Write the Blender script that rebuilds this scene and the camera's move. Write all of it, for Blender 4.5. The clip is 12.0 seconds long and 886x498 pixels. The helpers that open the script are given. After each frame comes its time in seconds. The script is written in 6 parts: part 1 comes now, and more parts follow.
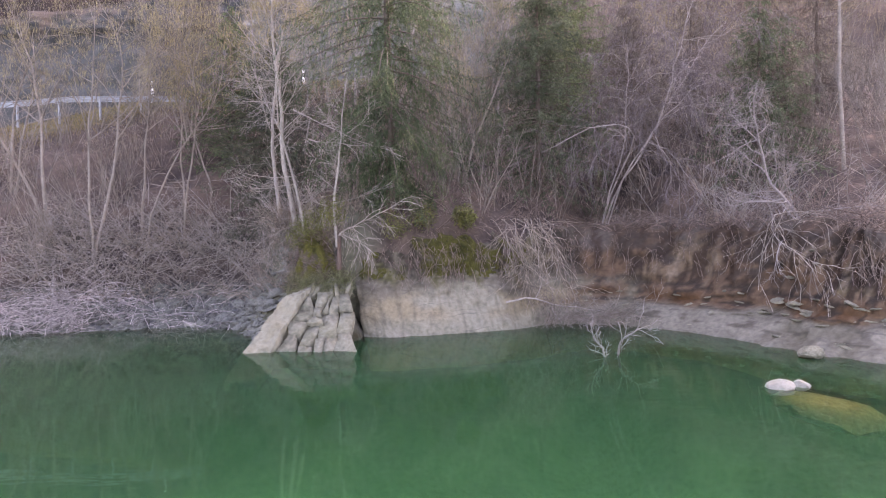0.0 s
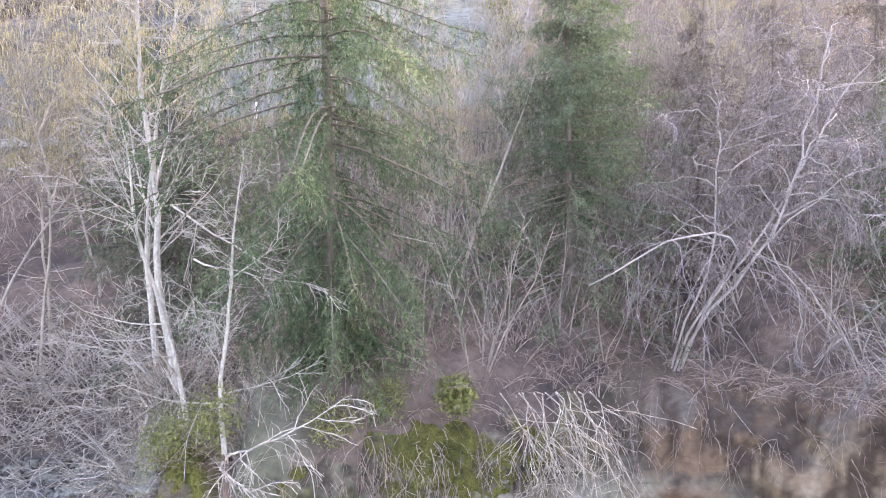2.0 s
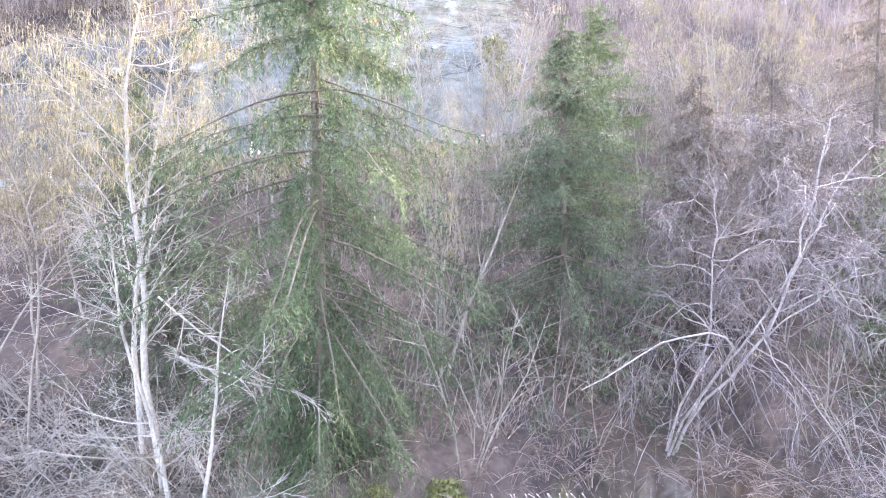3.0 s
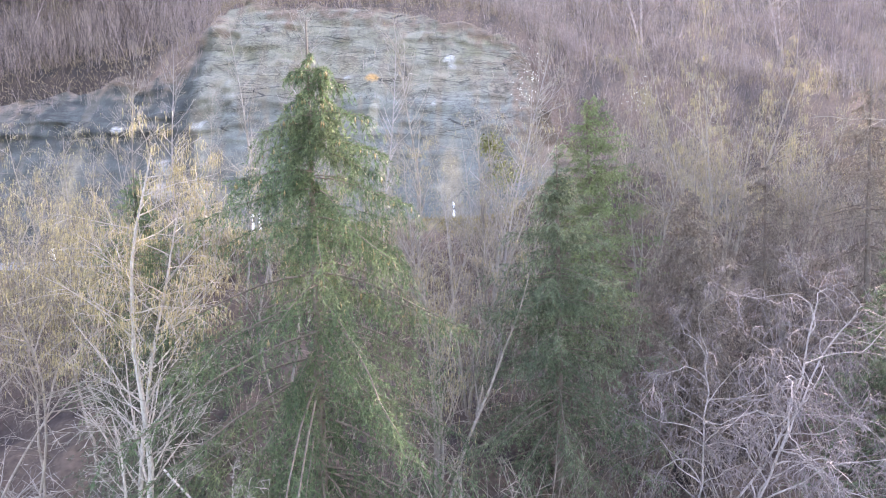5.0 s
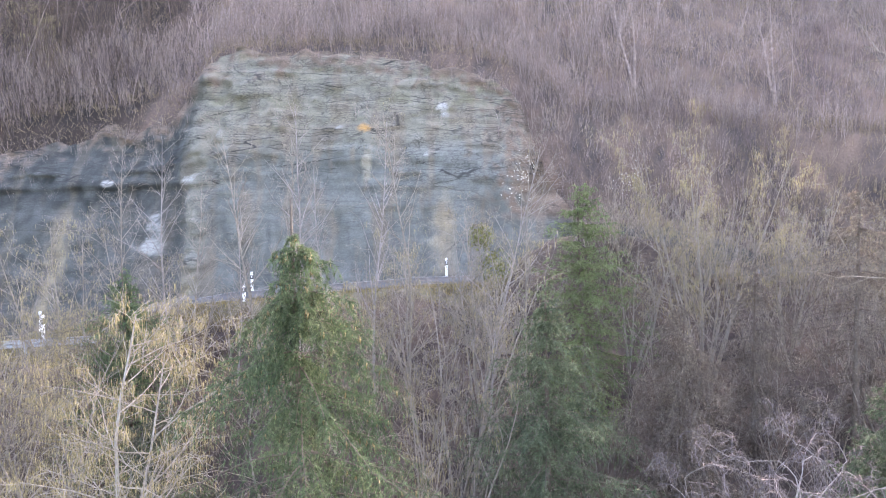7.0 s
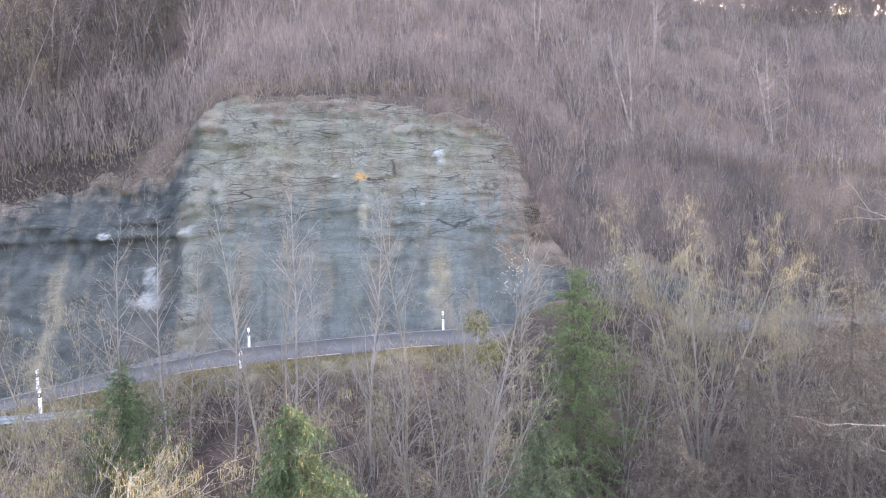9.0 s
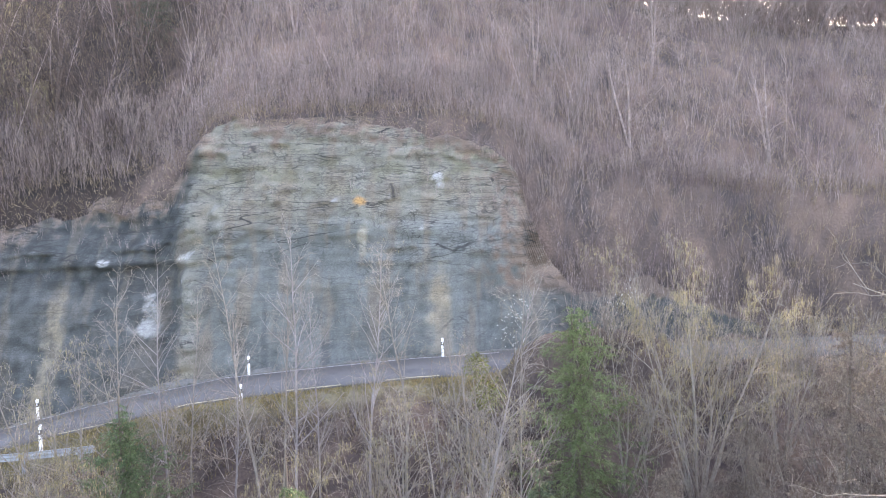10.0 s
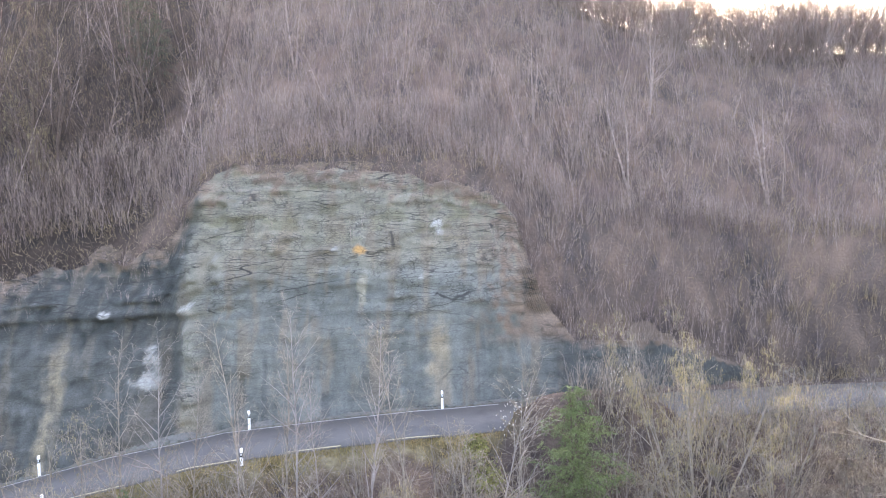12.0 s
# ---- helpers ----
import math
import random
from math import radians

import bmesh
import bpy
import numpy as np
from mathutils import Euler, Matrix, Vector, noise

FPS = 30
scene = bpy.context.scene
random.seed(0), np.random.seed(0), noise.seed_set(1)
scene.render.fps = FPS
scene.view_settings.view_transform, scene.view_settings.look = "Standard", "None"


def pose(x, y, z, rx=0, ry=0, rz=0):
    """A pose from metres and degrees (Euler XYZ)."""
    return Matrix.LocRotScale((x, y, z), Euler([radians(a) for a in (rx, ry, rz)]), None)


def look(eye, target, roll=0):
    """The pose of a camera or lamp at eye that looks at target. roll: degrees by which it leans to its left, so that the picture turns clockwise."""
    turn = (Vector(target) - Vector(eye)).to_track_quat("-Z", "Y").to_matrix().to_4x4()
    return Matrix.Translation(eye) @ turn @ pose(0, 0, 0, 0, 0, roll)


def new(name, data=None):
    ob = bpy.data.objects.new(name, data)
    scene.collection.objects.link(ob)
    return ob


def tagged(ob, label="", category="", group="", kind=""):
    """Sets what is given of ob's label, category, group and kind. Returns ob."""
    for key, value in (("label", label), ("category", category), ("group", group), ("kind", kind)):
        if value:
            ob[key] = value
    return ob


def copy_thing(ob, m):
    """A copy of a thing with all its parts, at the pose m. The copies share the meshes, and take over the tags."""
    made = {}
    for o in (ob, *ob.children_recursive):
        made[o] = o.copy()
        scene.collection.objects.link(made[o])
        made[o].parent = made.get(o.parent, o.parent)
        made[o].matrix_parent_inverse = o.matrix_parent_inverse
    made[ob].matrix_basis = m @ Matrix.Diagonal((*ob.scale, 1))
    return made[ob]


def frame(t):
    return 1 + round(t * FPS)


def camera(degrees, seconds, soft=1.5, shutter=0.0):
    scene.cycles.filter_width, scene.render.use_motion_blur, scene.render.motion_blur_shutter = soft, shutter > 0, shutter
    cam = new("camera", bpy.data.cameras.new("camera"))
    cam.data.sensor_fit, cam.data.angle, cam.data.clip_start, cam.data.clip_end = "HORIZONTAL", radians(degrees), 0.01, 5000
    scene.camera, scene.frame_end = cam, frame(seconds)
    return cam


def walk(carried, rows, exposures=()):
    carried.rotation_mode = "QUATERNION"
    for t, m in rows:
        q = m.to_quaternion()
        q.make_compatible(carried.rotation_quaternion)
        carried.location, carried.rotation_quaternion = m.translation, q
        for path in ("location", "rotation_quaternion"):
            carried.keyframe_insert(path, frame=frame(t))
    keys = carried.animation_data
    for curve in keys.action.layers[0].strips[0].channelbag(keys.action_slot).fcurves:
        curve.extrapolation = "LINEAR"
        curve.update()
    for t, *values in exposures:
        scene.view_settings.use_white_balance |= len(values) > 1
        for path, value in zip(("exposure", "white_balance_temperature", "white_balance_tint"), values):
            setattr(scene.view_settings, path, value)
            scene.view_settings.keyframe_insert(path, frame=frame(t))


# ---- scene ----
cam = camera(73.7, 12.0, 1.1)
PATH = [
    (0, (0.063, 0.745, 2.803), (0.062, 2.744, 2.74), -1.0),
    (0.5, (0.111, 3.596, 3.316), (0.106, 5.596, 3.257), -1.0),
    (1, (0.187, 5.67, 4.145), (0.182, 7.669, 4.092), -1.2),
    (1.5, (0.411, 7.255, 5.186), (0.403, 9.254, 5.126), -1.1),
    (2, (0.531, 8.013, 5.976), (0.53, 10.012, 5.923), -1.1),
    (2.5, (0.64, 8.288, 6.91), (0.644, 10.287, 6.862), -0.8),
    (3, (0.707, 8.227, 7.692), (0.707, 10.227, 7.64), -0.7),
    (5, (0.803, 8.024, 10.967), (0.802, 10.023, 10.912), -0.9),
    (5.5, (0.872, 8.052, 11.888), (0.876, 10.052, 11.828), -0.9),
    (6, (0.939, 8.057, 12.679), (0.945, 10.056, 12.612), -1.0),
    (6.5, (1.004, 8.081, 13.56), (1.014, 10.079, 13.487), -1.0),
    (7, (1.045, 8.165, 14.27), (1.057, 10.163, 14.196), -1.0),
    (9, (1.194, 8.242, 17.383), (1.212, 10.24, 17.295), -1.2),
    (9.5, (1.219, 8.271, 18.236), (1.238, 10.269, 18.142), -1.3),
    (10, (1.223, 8.267, 18.909), (1.244, 10.265, 18.815), -1.4),
    (10.5, (1.263, 8.28, 19.629), (1.283, 10.278, 19.54), -1.4),
    (11, (1.282, 8.289, 20.351), (1.304, 10.286, 20.258), -1.4),
    (11.5, (1.299, 8.268, 21.047), (1.32, 10.266, 20.961), -1.4),
    (12, (1.312, 8.249, 21.72), (1.334, 10.247, 21.63), -1.5),
]
EXPOSURES = [(0, 3.3, 8600, 39), (0.5, 3.52, 8700, 36), (1, 3.72, 8600, 32), (1.5, 4.1, 8300, 29), (2, 4.2, 8000, 27), (2.6, 4.5, 7600, 26), (3.2, 4.55, 7500, 26), (5, 3.88, 7700, 25), (7, 3.62, 7700, 23), (9, 3.54, 7800, 21), (12, 3.46, 8000, 19)]
walk(cam, [(t, look(eye, aim, lean)) for t, eye, aim, lean in PATH], EXPOSURES)

# ---- world, sun, exposure ----
SUN_AZ, SUN_EL = 27.0, 33.0          # degrees: to the right of +y, above the horizon
world = bpy.data.worlds.new("sky")
scene.world = world
world.use_nodes = True
_n, _l = world.node_tree.nodes, world.node_tree.links
_sky = _n.new("ShaderNodeTexSky")
_sky.sky_type = "NISHITA"
_sky.sun_disc = False
_sky.sun_elevation = radians(SUN_EL)
_sky.sun_rotation = radians(SUN_AZ)
_sky.air_density, _sky.dust_density, _sky.ozone_density = 1.0, 3.0, 1.0
_bg = _n["Background"]
_l.new(_sky.outputs[0], _bg.inputs[0])
_bg.inputs[1].default_value = 0.15
_sun = bpy.data.lights.new("sun", "SUN")
_sun.energy, _sun.angle, _sun.color = 2.0, radians(0.53), (1.0, 0.93, 0.82)
sun = new("sun", _sun)
_az, _el = radians(SUN_AZ), radians(SUN_EL)
sun.matrix_world = look((60 * math.sin(_az), 60 * math.cos(_az), 60 * math.tan(_el)), (0, 0, 0))

# ---- materials ----


def rgb(c):
    return (c[0], c[1], c[2], 1.0)


def material(name, colours, scale=4.0, rough=0.85, bump=0.3, fine=40.0, spec=0.3, coords="Object", stretch=(1, 1, 1), vary=0.25, translucent=0.0):
    """A surface of two to four colours mixed by noise at a large scale, with fine grain and relief."""
    m = bpy.data.materials.new(name)
    m.use_nodes = True
    n, l = m.node_tree.nodes, m.node_tree.links
    b = n["Principled BSDF"]
    tc = n.new("ShaderNodeTexCoord")
    mp = n.new("ShaderNodeMapping")
    mp.inputs["Scale"].default_value = stretch
    l.new(tc.outputs[coords], mp.inputs[0])
    big = n.new("ShaderNodeTexNoise")
    big.inputs["Scale"].default_value, big.inputs["Detail"].default_value, big.inputs["Roughness"].default_value = scale, 6, 0.65
    l.new(mp.outputs[0], big.inputs["Vector"])
    small = n.new("ShaderNodeTexNoise")
    small.inputs["Scale"].default_value, small.inputs["Detail"].default_value = fine, 4
    l.new(mp.outputs[0], small.inputs["Vector"])
    ramp = n.new("ShaderNodeValToRGB")
    e = ramp.color_ramp.elements
    while len(e) < len(colours):
        e.new(0.5)
    for i, c in enumerate(colours):
        e[i].position = 0.3 + 0.4 * i / max(1, len(colours) - 1)
        e[i].color = rgb(c)
    l.new(big.outputs[0], ramp.inputs[0])
    hsv = n.new("ShaderNodeHueSaturation")
    l.new(ramp.outputs[0], hsv.inputs["Color"])
    mr = n.new("ShaderNodeMapRange")
    mr.inputs["To Min"].default_value, mr.inputs["To Max"].default_value = 1 - vary, 1 + vary
    mr.inputs["From Min"].default_value, mr.inputs["From Max"].default_value = 0.3, 0.7
    l.new(small.outputs[0], mr.inputs[0])
    geo = n.new("ShaderNodeNewGeometry")
    mr2 = n.new("ShaderNodeMapRange")
    mr2.inputs["To Min"].default_value, mr2.inputs["To Max"].default_value = 1 - vary, 1 + vary
    l.new(geo.outputs["Random Per Island"], mr2.inputs[0])
    mul = n.new("ShaderNodeMath")
    mul.operation = "MULTIPLY"
    l.new(mr.outputs[0], mul.inputs[0])
    l.new(mr2.outputs[0], mul.inputs[1])
    l.new(mul.outputs[0], hsv.inputs["Value"])
    l.new(hsv.outputs[0], b.inputs["Base Color"])
    b.inputs["Roughness"].default_value = rough
    b.inputs["Specular IOR Level"].default_value = spec
    if bump:
        bp = n.new("ShaderNodeBump")
        bp.inputs["Strength"].default_value, bp.inputs["Distance"].default_value = bump, 0.05
        add = n.new("ShaderNodeMath")
        l.new(big.outputs[0], add.inputs[0])
        l.new(small.outputs[0], add.inputs[1])
        l.new(add.outputs[0], bp.inputs["Height"])
        l.new(bp.outputs[0], b.inputs["Normal"])
    if translucent:
        tr = n.new("ShaderNodeBsdfTranslucent")
        l.new(hsv.outputs[0], tr.inputs[0])
        mx = n.new("ShaderNodeMixShader")
        mx.inputs[0].default_value = translucent
        l.new(b.outputs[0], mx.inputs[1])
        l.new(tr.outputs[0], mx.inputs[2])
        l.new(mx.outputs[0], n["Material Output"].inputs[0])
    return m


M_BARK = material("pale_bark", [(0.15, 0.135, 0.121), (0.28, 0.258, 0.235), (0.205, 0.185, 0.167)], 3.0, 0.85, 0.5, 30.0, stretch=(1, 1, 0.4))
M_TWIG = material("grey_twig_bark", [(0.135, 0.115, 0.10), (0.255, 0.224, 0.198)], 2.0, 0.85, 0.0, 20.0)
M_WHITE_TWIG = material("bleached_twig_bark", [(0.18, 0.162, 0.15), (0.31, 0.283, 0.266)], 2.0, 0.8, 0.0, 20.0)
M_SPRUCE_BARK = material("dark_spruce_bark", [(0.07, 0.055, 0.045), (0.14, 0.115, 0.10)], 3.0, 0.9, 0.3, 25.0)
M_SCRUB = material("purplish_scrub_bark", [(0.105, 0.075, 0.08), (0.28, 0.222, 0.205), (0.17, 0.12, 0.122)], 0.12, 0.9, 0.0, 6.0, vary=0.4)
M_BRUSH = material("brown_brush_bark", [(0.10, 0.08, 0.068), (0.25, 0.21, 0.178), (0.16, 0.128, 0.11)], 0.4, 0.9, 0.0, 12.0, vary=0.5)
M_CATKIN = material("yellow_catkins", [(0.175, 0.148, 0.08), (0.275, 0.236, 0.132), (0.165, 0.134, 0.076)], 1.0, 0.8, 0.0, 20.0, vary=0.4, translucent=0.25)
M_NEEDLE = material("spruce_needles", [(0.046, 0.07, 0.046), (0.085, 0.113, 0.07), (0.145, 0.165, 0.105)], 0.8, 0.6, 0.0, 10.0, vary=0.45, translucent=0.42)
# Sun and shade are put into these two copies of the spruce needles.
M_NEEDLE_SUNLIT = material("sunlit_spruce_needles", [(0.036, 0.062, 0.034), (0.07, 0.105, 0.055), (0.14, 0.155, 0.085)], 0.5, 0.6, 0.0, 10.0, vary=0.45, translucent=0.45)
M_NEEDLE_SHADED = material("shaded_spruce_needles", [(0.04, 0.052, 0.04), (0.07, 0.082, 0.056), (0.11, 0.102, 0.08)], 0.8, 0.6, 0.0, 10.0, vary=0.45, translucent=0.2)
M_NEEDLE_YOUNG = material("young_spruce_needles", [(0.07, 0.11, 0.045), (0.12, 0.16, 0.07), (0.18, 0.20, 0.095)], 0.8, 0.6, 0.0, 10.0, vary=0.4, translucent=0.3)
M_NEEDLE_BROWN = material("brownish_hanging_needles", [(0.085, 0.073, 0.062), (0.14, 0.12, 0.102), (0.20, 0.17, 0.145)], 0.8, 0.7, 0.0, 10.0, vary=0.4, translucent=0.4)
M_NEEDLE_FIR = material("dark_green_fir_needles", [(0.045, 0.08, 0.042), (0.08, 0.12, 0.058), (0.13, 0.16, 0.08)], 0.8, 0.6, 0.0, 10.0, vary=0.4, translucent=0.3)
M_ASPHALT = material("worn_asphalt", [(0.075, 0.077, 0.08), (0.105, 0.105, 0.107), (0.09, 0.091, 0.092)], 0.5, 0.9, 0.2, 60.0, 0.2, vary=0.12)
M_LINE = material("worn_road_paint", [(0.24, 0.215, 0.14), (0.42, 0.38, 0.26)], 3.0, 0.7, 0.1, 50.0)
M_LINE_WHITE = material("white_road_paint", [(0.26, 0.26, 0.26), (0.48, 0.48, 0.47)], 3.0, 0.7, 0.1, 50.0)
M_HAY = material("dead_tan_grass", [(0.17, 0.125, 0.09), (0.28, 0.22, 0.15), (0.22, 0.165, 0.115)], 0.5, 0.9, 0.0, 10.0, vary=0.4, translucent=0.2)
M_GRASS = material("dry_verge_grass", [(0.13, 0.12, 0.05), (0.225, 0.18, 0.085), (0.20, 0.145, 0.085)], 0.5, 0.9, 0.0, 10.0, vary=0.4, translucent=0.3)
M_STEEL = material("galvanised_steel", [(0.21, 0.235, 0.265), (0.30, 0.325, 0.355)], 3.0, 0.55, 0.05, 40.0, 0.5, vary=0.1)
M_POST = material("white_plastic", [(0.78, 0.78, 0.78), (0.85, 0.85, 0.84)], 4.0, 0.5, 0.02, 40.0, 0.4, vary=0.06)
M_BLACK = material("black_plastic", [(0.02, 0.02, 0.02), (0.04, 0.04, 0.04)], 4.0, 0.5, 0.02, 40.0)
M_REFLECT = material("reflector", [(0.55, 0.56, 0.58), (0.7, 0.7, 0.72)], 8.0, 0.2, 0.0, 60.0, 0.6, vary=0.05)
M_PALE = material("bleached_limestone", [(0.11, 0.105, 0.08), (0.205, 0.195, 0.15), (0.19, 0.17, 0.122), (0.155, 0.15, 0.112)], 1.1, 0.85, 0.7, 9.0, vary=0.16)
M_BLOCK = material("cracked_grey_limestone", [(0.08, 0.08, 0.06), (0.185, 0.178, 0.138), (0.12, 0.116, 0.08)], 1.6, 0.88, 0.8, 10.0, vary=0.22)
M_STONE = material("blue_grey_shingle", [(0.045, 0.048, 0.045), (0.13, 0.132, 0.122), (0.08, 0.083, 0.073)], 1.5, 0.85, 0.6, 20.0, vary=0.3)
M_WET = material("wet_yellow_rock", [(0.10, 0.09, 0.05), (0.19, 0.17, 0.09), (0.14, 0.13, 0.07)], 1.5, 0.5, 0.5, 12.0, vary=0.2)
M_WHITE_STONE = material("white_dry_stone", [(0.19, 0.183, 0.16), (0.31, 0.30, 0.265)], 2.0, 0.85, 0.6, 18.0, vary=0.15)
M_WEEP = material("mauve_grey_limb_bark", [(0.16, 0.14, 0.138), (0.28, 0.25, 0.247)], 2.0, 0.85, 0.2, 20.0)
M_WEEP_TWIG = material("mauve_hanging_twigs", [(0.10, 0.084, 0.087), (0.20, 0.17, 0.175)], 2.0, 0.9, 0.0, 20.0, vary=0.35)
M_ALDER = material("dark_alder_twigs", [(0.095, 0.08, 0.07), (0.18, 0.155, 0.137)], 2.0, 0.9, 0.0, 20.0, vary=0.35)
M_DEAD = material("old_dead_wood", [(0.11, 0.092, 0.08), (0.29, 0.26, 0.235), (0.17, 0.142, 0.125)], 1.2, 0.9, 0.0, 14.0, vary=0.4)
M_TUFT = material("grey_green_grass", [(0.08, 0.10, 0.045), (0.17, 0.175, 0.10), (0.14, 0.12, 0.08)], 1.5, 0.9, 0.0, 10.0, vary=0.4, translucent=0.25)
M_BRAMBLE = material("dark_bramble_stems", [(0.085, 0.06, 0.052), (0.20, 0.155, 0.135), (0.13, 0.095, 0.085)], 0.8, 0.9, 0.0, 12.0, vary=0.4)
# Twig colour lowered to carry the weaker light on the hill's left.
M_DIM_SCRUB = material("dimmed_red_brown_twigs", [(0.042, 0.029, 0.026), (0.10, 0.075, 0.066), (0.063, 0.046, 0.041)], 0.3, 0.9, 0.0, 8.0, vary=0.4)
M_MOSS = material("yellow_green_moss", [(0.032, 0.036, 0.014), (0.105, 0.102, 0.03), (0.055, 0.055, 0.026)], 2.2, 0.95, 0.9, 30.0, 0.1, vary=0.4)
M_STUB = material("broken_red_wood", [(0.05, 0.035, 0.03), (0.12, 0.085, 0.07)], 4.0, 0.85, 0.5, 25.0, stretch=(1, 1, 0.2))
M_FLUFF = material("white_seed_fluff", [(0.62, 0.61, 0.58), (0.74, 0.73, 0.70)], 2.0, 0.9, 0.0, 20.0, translucent=0.4)
M_IVY = material("yellow_green_ivy", [(0.06, 0.075, 0.028), (0.16, 0.16, 0.05)], 2.0, 0.5, 0.0, 20.0, vary=0.4, translucent=0.3)
M_CONE = material("brown_cones", [(0.22, 0.165, 0.085), (0.31, 0.24, 0.13)], 3.0, 0.7, 0.3, 30.0)


def tinted(name, rough=0.88, bump=0.6, scale=2.0, fine=16.0, stretch=(1, 1, 1), vary=0.2):
    """Rock whose stains are a colour attribute, broken up by noise at two scales."""
    m = material(name, [(0.8, 0.8, 0.8), (1.0, 1.0, 1.0)], scale, rough, bump, fine, 0.2, stretch=stretch, vary=vary)
    n, l = m.node_tree.nodes, m.node_tree.links
    at = n.new("ShaderNodeVertexColor")
    at.layer_name = "stain"
    mx = n.new("ShaderNodeMix")
    mx.data_type, mx.blend_type = "RGBA", "MULTIPLY"
    mx.inputs[0].default_value = 1.0
    hs = next(x for x in n if x.type == "HUE_SAT")
    l.new(hs.outputs[0], mx.inputs[6])
    l.new(at.outputs[0], mx.inputs[7])
    l.new(mx.outputs[2], n["Principled BSDF"].inputs["Base Color"])
    return m


M_CLIFF = tinted("layered_cliff_rock", fine=16.0, bump=0.9, scale=2.2, stretch=(1.0, 1.0, 1.5), vary=0.26)


M_BANK = tinted("shore_rock", fine=9.0, bump=0.8, scale=2.6, vary=0.2)


def add_cracks(m, sets, tone=(0.03, 0.03, 0.03, 1), cells=None):
    """Thin dark bedding cracks and joints along the edges of flattened, warped cells, broken off by noise."""
    n, l = m.node_tree.nodes, m.node_tree.links
    b = n["Principled BSDF"]
    col = b.inputs["Base Color"].links[0].from_socket
    tc = n.new("ShaderNodeTexCoord")
    bed = n.new("ShaderNodeVertexColor")
    bed.layer_name = "stain"
    wob = n.new("ShaderNodeTexNoise")
    wob.inputs["Scale"].default_value, wob.inputs["Detail"].default_value = 1.1, 4
    l.new(tc.outputs["Object"], wob.inputs["Vector"])
    warp = n.new("ShaderNodeVectorMath")
    warp.operation = "MULTIPLY_ADD"
    warp.inputs[1].default_value = (0.6, 0.6, 0.3)
    l.new(wob.outputs["Color"], warp.inputs[0])
    l.new(tc.outputs["Object"], warp.inputs[2])
    if cells:      # each block of the rock a little lighter or darker than the next
        mp = n.new("ShaderNodeMapping")
        mp.inputs["Scale"].default_value = cells
        l.new(warp.outputs[0], mp.inputs[0])
        vo = n.new("ShaderNodeTexVoronoi")
        vo.inputs["Scale"].default_value = 1.0
        l.new(mp.outputs[0], vo.inputs["Vector"])
        sep = n.new("ShaderNodeSeparateColor")
        l.new(vo.outputs["Color"], sep.inputs[0])
        mr = n.new("ShaderNodeMapRange")
        mr.inputs["To Min"].default_value, mr.inputs["To Max"].default_value = 0.84, 1.14
        l.new(sep.outputs[0], mr.inputs[0])
        hv = n.new("ShaderNodeHueSaturation")
        l.new(mr.outputs[0], hv.inputs["Value"])
        l.new(bed.outputs[1], hv.inputs["Fac"])
        l.new(col, hv.inputs["Color"])
        col = hv.outputs[0]
    for stretch, width, depth, broken in sets:
        mp = n.new("ShaderNodeMapping")
        mp.inputs["Scale"].default_value = stretch
        l.new(warp.outputs[0], mp.inputs[0])
        vo = n.new("ShaderNodeTexVoronoi")
        vo.feature = "DISTANCE_TO_EDGE"
        vo.inputs["Scale"].default_value = 1.0
        l.new(mp.outputs[0], vo.inputs["Vector"])
        mr = n.new("ShaderNodeMapRange")
        mr.inputs["From Min"].default_value, mr.inputs["From Max"].default_value = width * 0.35, width
        mr.inputs["To Min"].default_value, mr.inputs["To Max"].default_value = depth, 0.0
        l.new(vo.outputs["Distance"], mr.inputs[0])
        gate = n.new("ShaderNodeTexNoise")
        gate.inputs["Scale"].default_value, gate.inputs["Detail"].default_value = broken, 3
        l.new(tc.outputs["Object"], gate.inputs["Vector"])
        gr = n.new("ShaderNodeMapRange")
        gr.inputs["From Min"].default_value, gr.inputs["From Max"].default_value = 0.47, 0.6
        l.new(gate.outputs[0], gr.inputs[0])
        mb = n.new("ShaderNodeMath")
        mb.operation = "MULTIPLY"
        l.new(gr.outputs[0], mb.inputs[0])
        l.new(bed.outputs[1], mb.inputs[1])
        mu = n.new("ShaderNodeMath")
        mu.operation = "MULTIPLY"
        l.new(mr.outputs[0], mu.inputs[0])
        l.new(mb.outputs[0], mu.inputs[1])
        mx = n.new("ShaderNodeMix")
        mx.data_type = "RGBA"
        l.new(mu.outputs[0], mx.inputs[0])
        l.new(col, mx.inputs[6])
        mx.inputs[7].default_value = tone
        col = mx.outputs[2]
    l.new(col, b.inputs["Base Color"])


next(x for x in M_CLIFF.node_tree.nodes if x.type == "BUMP").inputs["Distance"].default_value = 0.035
add_cracks(M_CLIFF, (((0.09, 0.09, 1.0), 0.014, 0.95, 0.25), ((0.25, 0.25, 2.6), 0.028, 0.8, 0.5), ((0.7, 0.7, 5.0), 0.05, 0.6, 0.8), ((2.2, 2.2, 7.0), 0.09, 0.45, 0.6), ((2.4, 2.4, 1.0), 0.03, 0.5, 0.9)), cells=(0.5, 0.5, 2.6))
add_cracks(M_BANK, (((0.3, 0.3, 3.0), 0.025, 0.35, 1.0),))
M_LAND = tinted("forest_ground", rough=0.95, bump=0.9, scale=0.8, fine=7.0, vary=0.25)


